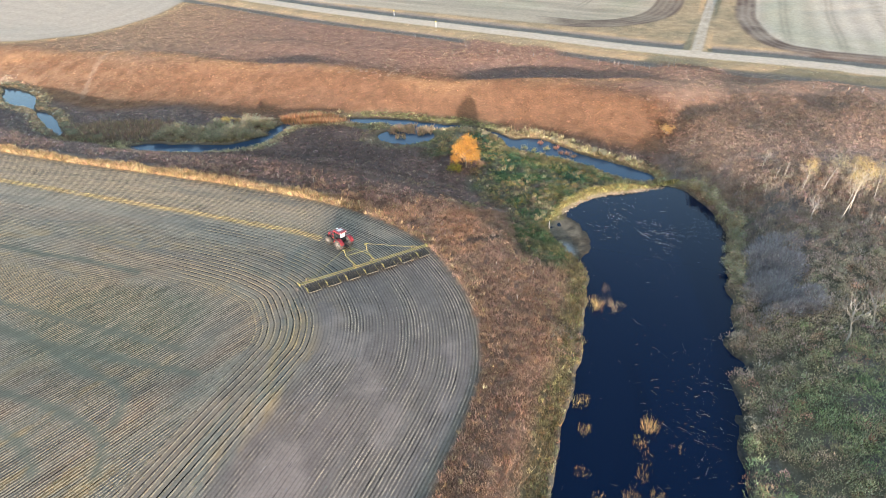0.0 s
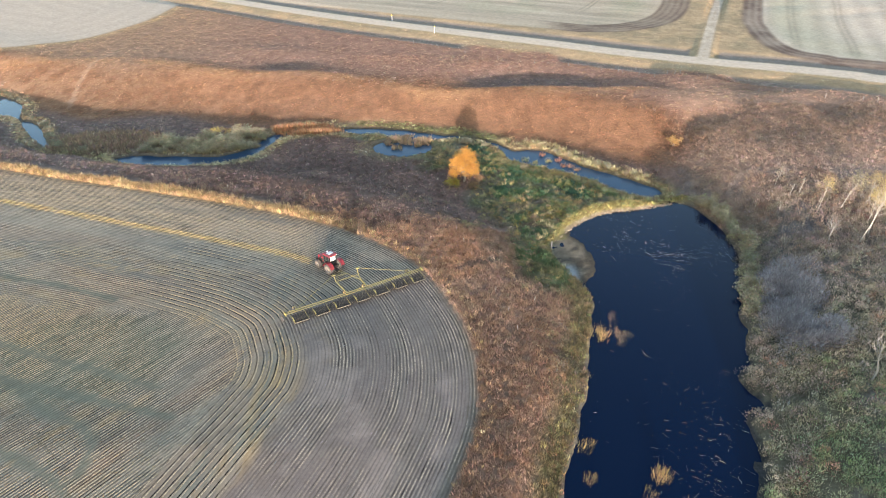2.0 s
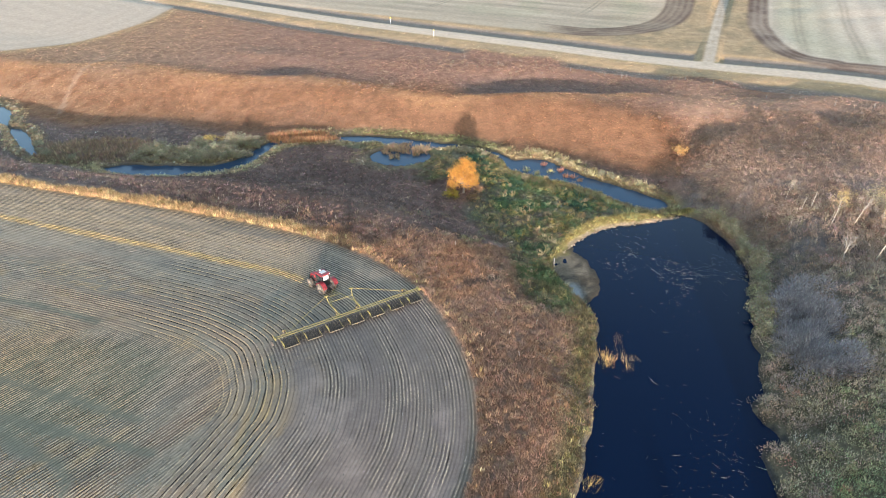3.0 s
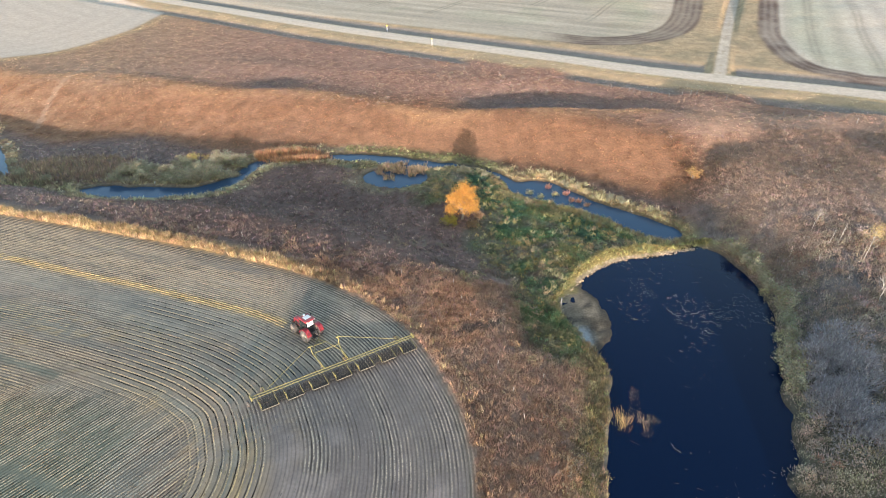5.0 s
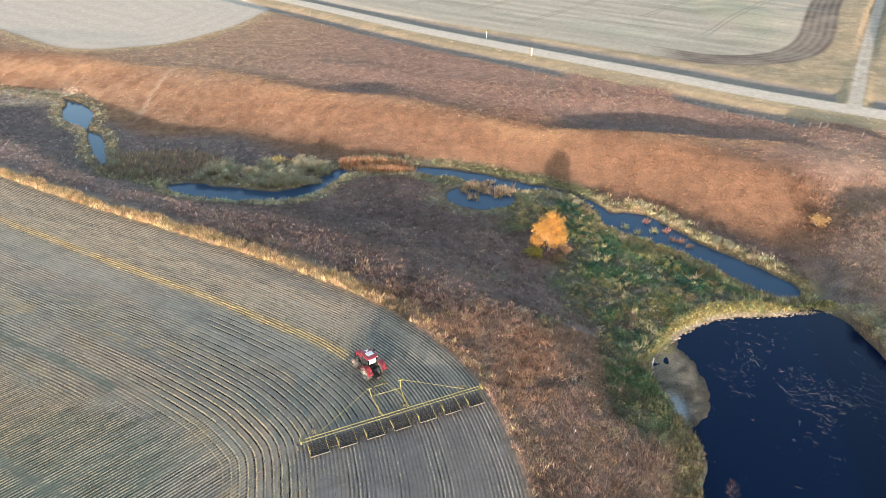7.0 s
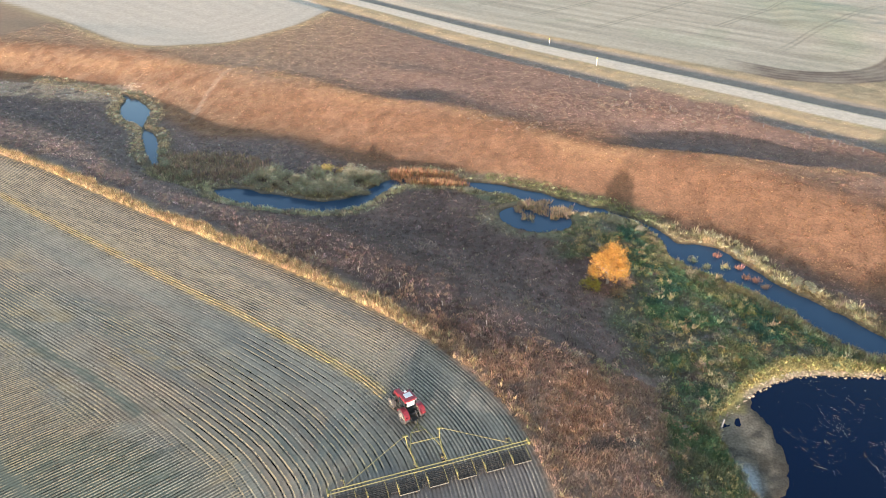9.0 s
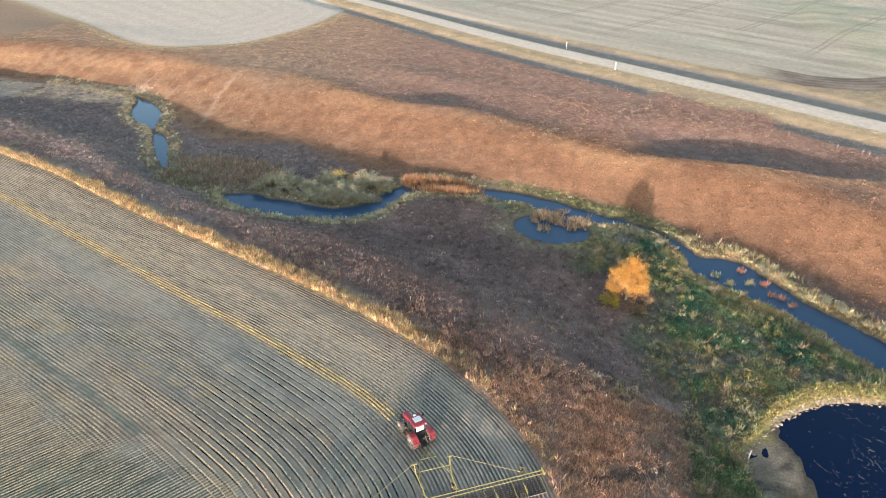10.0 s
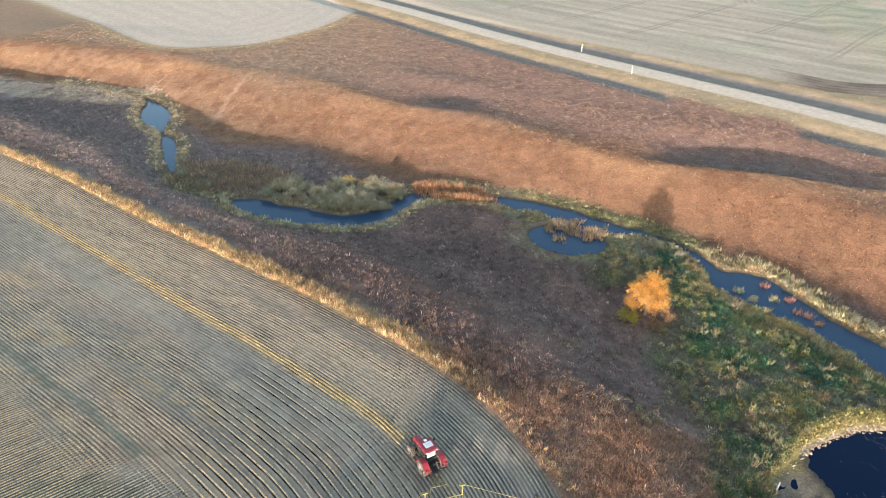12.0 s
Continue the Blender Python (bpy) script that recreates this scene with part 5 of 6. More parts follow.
def stones():
    """Pale stones along the dam's water edge."""
    n = 1100
    k = rng.integers(0, len(DAM), n)
    x, y = DAM[k, 0] + rng.normal(0, 0.5, n) + 0.25, DAM[k, 1] + rng.normal(0, 0.5, n) - 1.3
    ok = (sample("pond", x, y) > -0.4) & (sample("pond", x, y) < 0.6)
    x, y = x[ok], y[ok]
    n = len(x)
    s = rng.uniform(0.07, 0.22, n)
    base = np.array([[1, 0, 0], [0, 1, 0], [-1, 0, 0], [0, -1, 0], [0, 0, 0.8], [0, 0, -0.8]], float)
    v = base[None] * s[:, None, None] * rng.uniform(0.6, 1.3, (n, 6, 1)) + np.stack([x, y, np.maximum(sample("z", x, y), -0.05) + 0.03], -1)[:, None]
    tri = np.array([[0, 1, 4], [1, 2, 4], [2, 3, 4], [3, 0, 4], [1, 0, 5], [2, 1, 5], [3, 2, 5], [0, 3, 5]])
    f = (np.arange(n)[:, None, None] * 6 + tri[None]).reshape(-1, 3)
    ob = new("shore_stones", raw_mesh("shore_stones", v.reshape(-1, 3), f, np.repeat(tint((0.25, 0.2, 0.14), n, 0.3, 0.04), 6, 0), False))
    ob.data.materials.append(M_STONE)
    tagged(ob, "pale tan stones along the dam's water edge", "stones", kind="stuff")


plants()
stones()
water_plants()
stubble()


# ---- things: helpers ----
def part(name, bm, mat, parent=None, label=""):
    """Links a bmesh as one mesh object under a thing or under a part."""
    me = bpy.data.meshes.new(name)
    bm.to_mesh(me)
    bm.free()
    me.materials.append(mat)
    ob = new(name, me)
    ob.parent = parent
    if label:
        tagged(ob, label)
    return ob


def thing(name, m, label, category, group=""):
    ob = new(name)
    ob.empty_display_size = 0.3
    ob.matrix_world = m
    return tagged(ob, label, category, group, "thing")


def block(bm, lo, hi, bevel=0.0, taper=(1.0, 1.0), shift=0.0, turn=None):
    """A box from lo to hi; its top is narrowed by taper in x and y and shifted in x."""
    lo, hi = Vector(lo), Vector(hi)
    c = (lo + hi) / 2
    vs = []
    for k, (sx, sy, sz) in enumerate(((-1, -1, -1), (1, -1, -1), (1, 1, -1), (-1, 1, -1), (-1, -1, 1), (1, -1, 1), (1, 1, 1), (-1, 1, 1))):
        t = taper if sz > 0 else (1, 1)
        p = Vector((c.x + sx * (hi.x - lo.x) / 2 * t[0] + (shift if sz > 0 else 0), c.y + sy * (hi.y - lo.y) / 2 * t[1], c.z + sz * (hi.z - lo.z) / 2))
        vs.append(bm.verts.new(turn @ p if turn else p))
    fs = [bm.faces.new([vs[i] for i in q]) for q in ((3, 2, 1, 0), (4, 5, 6, 7), (0, 1, 5, 4), (1, 2, 6, 5), (2, 3, 7, 6), (3, 0, 4, 7))]
    if bevel:
        es = list({e for f in fs for e in f.edges})
        bmesh.ops.bevel(bm, geom=es, offset=bevel, segments=2, affect="EDGES", profile=0.6)
    return bm


def tube(bm, points, radii, sides=8):
    """A round bar through points with a radius at each; closed at both ends."""
    rings = []
    pts = [Vector(p) for p in points]
    for k, p in enumerate(pts):
        d = (pts[min(k + 1, len(pts) - 1)] - pts[max(k - 1, 0)]).normalized()
        a = d.cross(Vector((0, 0, 1)) if abs(d.z) < 0.9 else Vector((1, 0, 0))).normalized()
        b = d.cross(a)
        r = radii if isinstance(radii, (int, float)) else radii[k]
        rings.append([bm.verts.new(p + (a * math.cos(2 * math.pi * i / sides) + b * math.sin(2 * math.pi * i / sides)) * r) for i in range(sides)])
    for u, v in zip(rings, rings[1:]):
        for i in range(sides):
            bm.faces.new((u[i], u[(i + 1) % sides], v[(i + 1) % sides], v[i]))
    bm.faces.new(rings[0][::-1])
    bm.faces.new(rings[-1])
    return bm


def bar(bm, a, b, size):
    """A square bar from a to b."""
    return tube(bm, [a, b], size * 0.71, 4)


def turned(bm, profile, sides=28, axis="y"):
    """A body of revolution round the y axis, from (radius, y) pairs."""
    rings = []
    for r, w in profile:
        rings.append([bm.verts.new((r * math.cos(2 * math.pi * i / sides), w, r * math.sin(2 * math.pi * i / sides))) for i in range(sides)])
    for u, v in zip(rings, rings[1:]):
        for i in range(sides):
            bm.faces.new((u[i], u[(i + 1) % sides], v[(i + 1) % sides], v[i]))
    return bm


def wheel(parent, x, y, r, w, lugs, name="wheel"):
    """A wheel on the y axis: lugged tyre, dished rim, hub."""
    hub = part(name, turned(bmesh.new(), [(0.001, -w * 0.3), (r * 0.18, -w * 0.3), (r * 0.2, w * 0.3), (0.001, w * 0.3)], 12), M_STEEL, parent)
    hub.location = (x, y, r)
    bm = turned(bmesh.new(), [(r * 0.56, -w * 0.42), (r * 0.74, -w * 0.5), (r * 0.93, -w * 0.47), (r * 0.96, -w * 0.3), (r * 0.96, w * 0.3), (r * 0.93, w * 0.47), (r * 0.74, w * 0.5), (r * 0.56, w * 0.42), (r * 0.56, -w * 0.42)], 32)
    for k in range(lugs):
        for s in (-1, 1):
            a = 2 * math.pi * (k + (0.25 if s > 0 else -0.25)) / lugs
            turn = Matrix.Rotation(a, 4, "Y") @ Matrix.Translation((r * 0.975, s * w * 0.23, 0)) @ Matrix.Rotation(s * 0.6, 4, "X")
            block(bm, (-0.035, -w * 0.24, -0.035), (0.03, w * 0.24, 0.035), turn=turn)
    part("tyre", bm, M_TYRE, hub, "dusty black lugged tyre")
    part("rim", turned(bmesh.new(), [(r * 0.57, -w * 0.42), (r * 0.5, -w * 0.36), (r * 0.46, -w * 0.1), (r * 0.2, -w * 0.04), (r * 0.2, w * 0.04), (r * 0.46, w * 0.1), (r * 0.5, w * 0.36), (r * 0.57, w * 0.42)], 28), M_RIM, hub, "dusty pale steel rim")
    return hub


# ---- tractor and harrow ----
def tractor():
    x, y = -20.54, 92.39
    t = thing("tractor", pose(x, y, zat(x, y), 3, 0, 138), "red four-wheel farm tractor pulling a wide harrow", "tractor")
    part("chassis", block(block(bmesh.new(), (-1.6, -0.32, 0.62), (2.2, 0.32, 1.12), 0.05), (-1.55, -0.85, 0.8), (-1.15, 0.85, 1.1), 0.04), M_BLACK, t)
    part("front_axle", block(bmesh.new(), (1.45, -0.85, 0.58), (1.72, 0.85, 0.82), 0.04), M_BLACK, t)
    hood = part("hood", block(bmesh.new(), (0.3, -0.44, 1.08), (2.5, 0.44, 1.92), 0.12, (0.93, 0.86), -0.06), M_RED, t, "glossy red sloping engine hood")
    part("hood_vent", block(bmesh.new(), (0.75, -0.2, 1.9), (1.35, 0.2, 1.935), 0.012), M_BLACK, hood)
    part("grille", block(bmesh.new(), (2.46, -0.36, 1.1), (2.53, 0.36, 1.75), 0.015), M_BLACK, hood)
    for s in (-1, 1):
        part("headlight", block(bmesh.new(), (2.46, s * 0.28 - 0.07, 1.62), (2.55, s * 0.28 + 0.07, 1.74), 0.015), M_WHITE, hood)
        part("side_grille", block(bmesh.new(), (0.9, s * 0.43 - 0.012, 1.2), (2.1, s * 0.43 + 0.012, 1.6), 0.008), M_BLACK, hood)
    part("front_weight", block(bmesh.new(), (2.5, -0.42, 0.72), (3.0, 0.42, 1.12), 0.06), M_BLACK, t, "black front weight block")
    cab = part("cab", block(bmesh.new(), (-1.2, -0.72, 1.1), (0.35, 0.72, 1.75), 0.05, (0.98, 1.06)), M_BLACK, t)
    for sx in (-1.18, -0.3, 0.3):
        for s in (-1, 1):
            part("pillar", tube(bmesh.new(), [(sx, s * 0.74, 1.7), (sx * 0.94, s * 0.78, 2.9)], 0.05, 6), M_BLACK, cab)
    for s in (-1, 1):
        part("side_window", block(bmesh.new(), (-1.12, s * 0.755 - 0.012, 1.76), (0.27, s * 0.755 + 0.012, 2.86)), M_GLASS, cab, "dark tinted side glass")
    part("windscreen", block(bmesh.new(), (0.29, -0.7, 1.76), (0.315, 0.7, 2.88)), M_GLASS, cab, "dark tinted windscreen")
    part("rear_window", block(bmesh.new(), (-1.2, -0.52, 2.0), (-1.165, 0.52, 2.84), 0.01), M_PALEGLASS, cab, "bright pale rear window")
    roof = part("roof", block(bmesh.new(), (-1.35, -0.86, 2.86), (0.5, 0.86, 3.1), 0.08, (0.94, 0.92)), M_RED, cab, "red cab roof")
    part("roof_hatch", block(bmesh.new(), (-0.75, -0.52, 3.09), (0.0, 0.42, 3.135), 0.015), M_WHITE, roof, "white roof hatch panel")
    part("receiver", block(bmesh.new(), (0.16, -0.2, 3.08), (0.42, 0.1, 3.2), 0.03), M_WHITE, roof, "white guidance receiver box")
    for s in (-1, 1):
        part("work_light", block(bmesh.new(), (-1.38, s * 0.62 - 0.08, 2.9), (-1.32, s * 0.62 + 0.08, 3.02), 0.01), M_WHITE, roof)
        part("mirror", block(tube(bmesh.new(), [(0.25, s * 0.78, 2.55), (0.42, s * 1.22, 2.6)], 0.02, 5), (0.38, s * 1.24 - 0.11, 2.35), (0.46, s * 1.24 + 0.11, 2.75), 0.02), M_BLACK, cab)
        bm = bmesh.new()
        arc = [(1.06 * math.cos(a) - 1.35, 1.06 * math.sin(a) + 0.95) for a in np.linspace(radians(10), radians(165), 9)]
        for w0, w1 in ((s * 0.72, s * 1.42),):
            vs = [[bm.verts.new((px, w, pz + dz)) for px, pz in arc] for w in (w0, w1) for dz in (0.0, 0.06)]
            for a, b in ((0, 2), (1, 3)):
                for i in range(8):
                    bm.faces.new((vs[a][i], vs[a][i + 1], vs[b][i + 1], vs[b][i]))
            for a, b in ((0, 1), (2, 3)):
                for i in range(8):
                    bm.faces.new((vs[a][i], vs[a][i + 1], vs[b][i + 1], vs[b][i]))
        part("fender", bm, M_RED, t, "red rear fender")
        part("tail_light", block(bmesh.new(), (-2.42, s * 1.2 - 0.12, 1.45), (-2.34, s * 1.2 + 0.12, 1.6), 0.01), M_RED, t)
        wheel(t, -1.35, s * 1.08, 0.96, 0.66, 20)
        wheel(t, 1.6, s * 1.02, 0.71, 0.5, 18)
        part("step", block(bmesh.new(), (-0.2, s * 0.95 - 0.16, 0.55), (0.35, s * 0.95 + 0.16, 0.6), 0.01), M_BLACK, t)
    part("exhaust_pipe", tube(bmesh.new(), [(0.42, -0.62, 1.3), (0.42, -0.66, 2.4), (0.42, -0.66, 3.0), (0.36, -0.66, 3.15)], [0.07, 0.09, 0.06, 0.055], 8), M_BLACK, t)
    part("air_stack", tube(bmesh.new(), [(0.62, 0.3, 1.85), (0.62, 0.3, 2.2)], 0.07, 8), M_BLACK, t)
    bm = block(bmesh.new(), (-2.35, -0.34, 0.5), (-1.55, 0.34, 0.68), 0.03)
    for s in (-1, 1):
        bar(bm, (-1.6, s * 0.42, 0.85), (-2.45, s * 0.48, 0.75), 0.08)
        bar(bm, (-1.6, s * 0.4, 1.45), (-2.2, s * 0.46, 0.8), 0.06)
    part("hitch", bm, M_BLACK, t)
    part("drawbar", bar(bmesh.new(), (-1.6, 0, 0.52), (-2.75, 0, 0.52), 0.1), M_STEEL, t)


def harrow():
    x, y = -14.88, 84.68
    t = thing("harrow", pose(x, y, zat(x, y) + 0.08, 3.4, 0, 124.85), "wide yellow folding tine harrow trailing behind a tractor", "harrow")
    half = 11.65
    for name, fx, z, s in (("main_beam", 0.0, 0.95, 0.12), ("rear_beam", -0.42, 0.95, 0.08)):
        part(name, bar(bmesh.new(), (fx, -half, z), (fx, half, z), s), M_YELLOW, t, "long yellow steel beam")
    for k in range(13):
        w = -half + 0.2 + k * (2 * half - 0.4) / 12
        part("beam_tie", bar(bmesh.new(), (0, w, 0.95), (-0.42, w, 0.95), 0.06), M_YELLOW, t)
    for s in (-1, 1):
        part("end_plate", block(bmesh.new(), (-0.55, s * half - 0.09, 0.75), (0.2, s * half + 0.09, 1.25), 0.03), M_YELLOW, t)
    # seven framed sections with tine mats all along
    pitch, wide, deep = 2 * half / 7, 2.15, 2.45
    for k in range(7):
        c = -half + pitch * (k + 0.5)
        sec = part("section", bar(bmesh.new(), (-deep, c - wide / 2, 0.5), (-deep, c + wide / 2, 0.5), 0.075), M_DULL, t, "harrow section with a steel rear bar")
        for s in (-1, 1):
            arm = tube(bmesh.new(), [(-0.4, c + s * wide / 2, 0.95), (-0.9, c + s * wide / 2, 0.88), (-deep, c + s * wide / 2, 0.5)], 0.035, 5)
            part("pull_arm", arm, M_YELLOW, sec, "yellow pull arm")
        lift = block(bar(bmesh.new(), (-1.3, c + wide / 2 - 0.05, 0.9), (-2.1, c + wide / 2 - 0.05, 0.7), 0.09), (-1.8, c + wide / 2 - 0.13, 0.76), (-1.5, c + wide / 2 + 0.03, 0.92), 0.02)
        part("spring_box", lift, M_YELLOW, sec)
    for k in range(13):
        c = -half + pitch / 2 * (k + 1)
        w0, w1 = c - pitch / 4 - 0.27, c + pitch / 4 + 0.27
        bm = bmesh.new()
        for r in range(9 if k % 2 == 0 else 7):
            fx = -0.5 - r * 0.22
            bar(bm, (fx, w0, 0.52 - 0.012 * r), (fx, w1, 0.52 - 0.01 * r), 0.085)
            for q in range(8):
                w = w0 + (q + 0.5 * (r % 2)) * (w1 - w0) / 8
                tube(bm, [(fx, w, 0.5), (fx - 0.2, w, 0.0)], 0.03, 3)
        part("tine_mat", bm, M_TINE, t, "black bars set with spring tines")
    # drawbar frame, masts and stays
    apex = (6.5, -0.3, 0.55)
    for s in (-1, 1):
        part("frame_beam", tube(bmesh.new(), [(0, s * 1.75, 0.95), (2.4, s * 1.75, 0.9), (5.2, s * 0.9, 0.75), apex], 0.06, 6), M_YELLOW, t)
        mast = part("mast", tube(bmesh.new(), [(1.1, s * 1.7, 0.9), (3.2, s * 1.95, 1.25), (3.75, s * 2.05, 2.2)], [0.09, 0.08, 0.06], 6), M_YELLOW, t, "bent yellow mast")
        part("mast_head", block(bmesh.new(), (3.6, s * 2.05 - 0.3, 2.12), (3.85, s * 2.05 + 0.3, 2.28), 0.03), M_YELLOW, mast)
        part("wing_stay", tube(bmesh.new(), [(3.75, s * 2.2, 2.15), (0.25, s * 9.4, 1.05)], 0.035, 6), M_YELLOW, t, "slim yellow wing stay")
        part("ram", tube(bmesh.new(), [(0.2, s * 1.75, 1.1), (1.7, s * 1.75, 1.2)], 0.075, 8), M_YELLOW, t)
        for fx, w, r, wd in ((1.05, 1.62, 0.42, 0.32), (1.42, 9.75, 0.36, 0.26)):
            fork = part("castor_fork", tube(bmesh.new(), [(0.0, s * w, 1.0), (fx * 0.6, s * w, 1.05), (fx, s * w + 0.2, r)], 0.06, 6), M_YELLOW, t)
            wheel(fork, fx, s * w, r, wd, 10, "castor_wheel")
    part("end_wheel", turned(bmesh.new(), [(0.16, -0.1), (0.36, -0.11), (0.4, 0), (0.36, 0.11), (0.16, 0.1), (0.02, 0.0)], 20), M_TYRE, t).location = (-0.3, half + 0.45, 0.38)
    part("cross_beam", bar(bmesh.new(), (3.3, -1.9, 1.2), (3.3, 1.9, 1.2), 0.08), M_YELLOW, t)
    part("front_beam", bar(bmesh.new(), (5.2, -0.9, 0.78), (5.2, 0.9, 0.78), 0.08), M_YELLOW, t)
    part("tongue", bar(bmesh.new(), (5.2, -0.1, 0.78), (6.9, -0.38, 0.55), 0.09), M_YELLOW, t)


# ---- trees and shrubs ----
def limb(bm, start, way, length, radius, depth, ends, r, droop=0.0, split=3):
    """One limb with its forks; ends collects the tips."""
    pts, p, d = [Vector(start)], Vector(start), Vector(way).normalized()
    for k in range(3):
        d = (d + Vector((r.uniform(-0.2, 0.2), r.uniform(-0.2, 0.2), r.uniform(-0.08, 0.14) - droop))).normalized()
        p = p + d * length / 3
        pts.append(p.copy())
    tube(bm, pts, [radius, radius * 0.82, radius * 0.65, radius * 0.45], 5)
    ends.append(p.copy())
    if depth:
        for _ in range(split):
            side = Vector((r.uniform(-1, 1), r.uniform(-1, 1), r.uniform(-0.1, 0.6))).normalized()
            limb(bm, pts[r.choice((1, 2, 3))], d * 0.7 + side * 0.75, length * r.uniform(0.5, 0.75), radius * 0.5, depth - 1, ends, r, droop, split)


def leaf_cloud(n, centres, reach, size, colour, r, seed=1):
    """Many small leaf slips round the given centres."""
    g = np.random.default_rng(seed)
    c = np.array([tuple(p) for p in centres])
    i = g.integers(0, len(c), n)
    p = c[i] + g.normal(0, reach, (n, 3))
    a, b = g.normal(0, 1, (n, 3)), g.normal(0, 1, (n, 3))
    a /= np.linalg.norm(a, axis=1, keepdims=True)
    b -= a * (a * b).sum(1, keepdims=True)
    b /= np.linalg.norm(b, axis=1, keepdims=True)
    s = size * g.uniform(0.6, 1.3, (n, 1))
    v = np.stack([p - a * s, p + b * s * 0.55, p + a * s, p - b * s * 0.55], 1).reshape(-1, 3)
    tone = np.clip(np.array(colour) * np.exp(g.normal(0, 0.18, (len(c), 1)))[i] * np.exp(g.normal(0, 0.08, (n, 3))), 0.01, 0.9)
    return raw_mesh("crown", v, np.arange(4 * n).reshape(n, 4), np.repeat(tone, 4, 0), False)


def crown(parent, me, label=""):
    ob = new("crown", me)
    me.materials.append(M_LEAF)
    ob.parent = parent
    return tagged(ob, label) if label else ob


def yellow_tree():
    r = random.Random(4)
    x, y = 2.2, 133.0
    t = thing("yellow_tree", pose(x, y, zat(x, y) - 0.1) @ Matrix.Scale(1.07, 4), "round golden-orange autumn tree beside green undergrowth", "tree")
    bm, ends = bmesh.new(), []
    tube(bm, [(0, 0, 0), (0.1, 0.05, 1.2), (0.05, 0.1, 2.4)], [0.26, 0.2, 0.17], 8)
    for k in range(9):
        a = k * 2.4
        limb(bm, (0.06, 0.08, 1.2 + 0.14 * k), (math.cos(a), math.sin(a), 0.75 + 0.1 * k), 1.9 + 0.1 * k, 0.09, 2, ends, r)
    part("trunk", bm, M_BARK, t)
    full = []
    lobes = [(0, 0, 5.2, 1.9), (-1.5, 0.4, 3.6, 1.7), (1.5, -0.3, 3.7, 1.7), (0.2, 1.6, 3.9, 1.6), (0.1, -1.6, 3.5, 1.7), (0.1, 0.1, 6.3, 1.3), (-1.3, -0.7, 5.2, 1.4), (1.4, 0.5, 5.3, 1.4), (-2.2, -0.6, 2.4, 1.1), (2.0, 0.8, 2.5, 1.1)]
    for k in range(300):
        cx, cy, cz, cr = lobes[k % len(lobes)]
        u = Vector((r.gauss(0, 1), r.gauss(0, 1), r.gauss(0, 1))).normalized() * r.uniform(0.4, 1.05) * cr
        full.append(Vector((cx + u.x, cy + u.y, cz + u.z)))
    crown(t, leaf_cloud(15000, full + [e for e in ends if (e.xy.length / 3.0) ** 2 + ((e.z - 4.3) / 3.3) ** 2 < 1], 0.26, 0.1, (0.47, 0.25, 0.065), r, 3), "dense golden-orange leaves")


def shrub(name, x, y, rad, high, colour, n, seed, label, size=0.12):
    r = random.Random(seed)
    t = thing(name, pose(x, y, zat(x, y) - 0.05), label, "shrub")
    bm, ends = bmesh.new(), []
    for k in range(7):
        a = k * 2.4 + seed
        limb(bm, (0, 0, 0), (math.cos(a) * rad / high, math.sin(a) * rad / high, 1), high * r.uniform(0.6, 0.8), 0.04, 1, ends, r)
    part("stems", bm, M_BARK, t)
    crown(t, leaf_cloud(n, ends, rad * 0.2, size, colour, r, seed))
    return t


def willow_bushes():
    kinds = []
    for k, col in enumerate(((0.31, 0.275, 0.185), (0.25, 0.235, 0.155), (0.32, 0.27, 0.18))):
        kinds.append(shrub("willow_bush", -62 - 4 * k, 153, 1.2, 1.6, col, 1000, 20 + k, "rounded pale olive willow bush on the creek's bank", 0.11))
        tagged(kinds[-1], group="willow bushes along the creek")
    g = random.Random(9)
    spots = []
    for x0, x1, off, count, big in ((-82, -50, 3.0, 26, 0.95), (-80, -50, 6.0, 26, 1.1), (-76, -50, 9.5, 18, 1.0), (-146, -108, 3.2, 14, 0.5), (-112, -92, 2.5, 12, 0.7), (-172, -146, 2, 14, 0.6), (-146, -108, -3.2, 8, 0.4), (-82, -52, -3.6, 12, 0.4), (-30, -22, -3.4, 4, 0.45), (-4, 8, -3.2, 6, 0.5),
                                    (20, 44, 4.4, 11, 0.55), (-66, -54, 12, 5, 1.0)):
        for k in range(count):
            i = g.uniform(x0, x1)
            j = int(np.argmin(np.abs(CREEK[:, 0] - i)))
            side = off + g.uniform(-0.8, 0.8) + (CREEK[j, 2] if off > 0 else -CREEK[j, 2]) * 0.8
            spots.append((i, CREEK[j, 1] + side, big * g.uniform(0.7, 1.2)))
    for y in np.arange(84, 119, 1.5):
        spots.append((float(np.interp(y, [85, 103, 115, 120], [45.6, 51.8, 50.6, 48.5])) + g.uniform(0.4, 1.6), float(y), 1.0 * g.uniform(0.6, 1.25)))
    for x, y, s in spots:
        m = pose(x, y, zat(x, y) - 0.05, 0, 0, g.uniform(0, 360)) @ Matrix.Diagonal((s * g.uniform(0.85, 1.2), s, s * g.uniform(0.8, 1.1), 1)) @ Matrix.Scale(1.2, 4)
        copy_thing(kinds[g.randrange(3)], m)


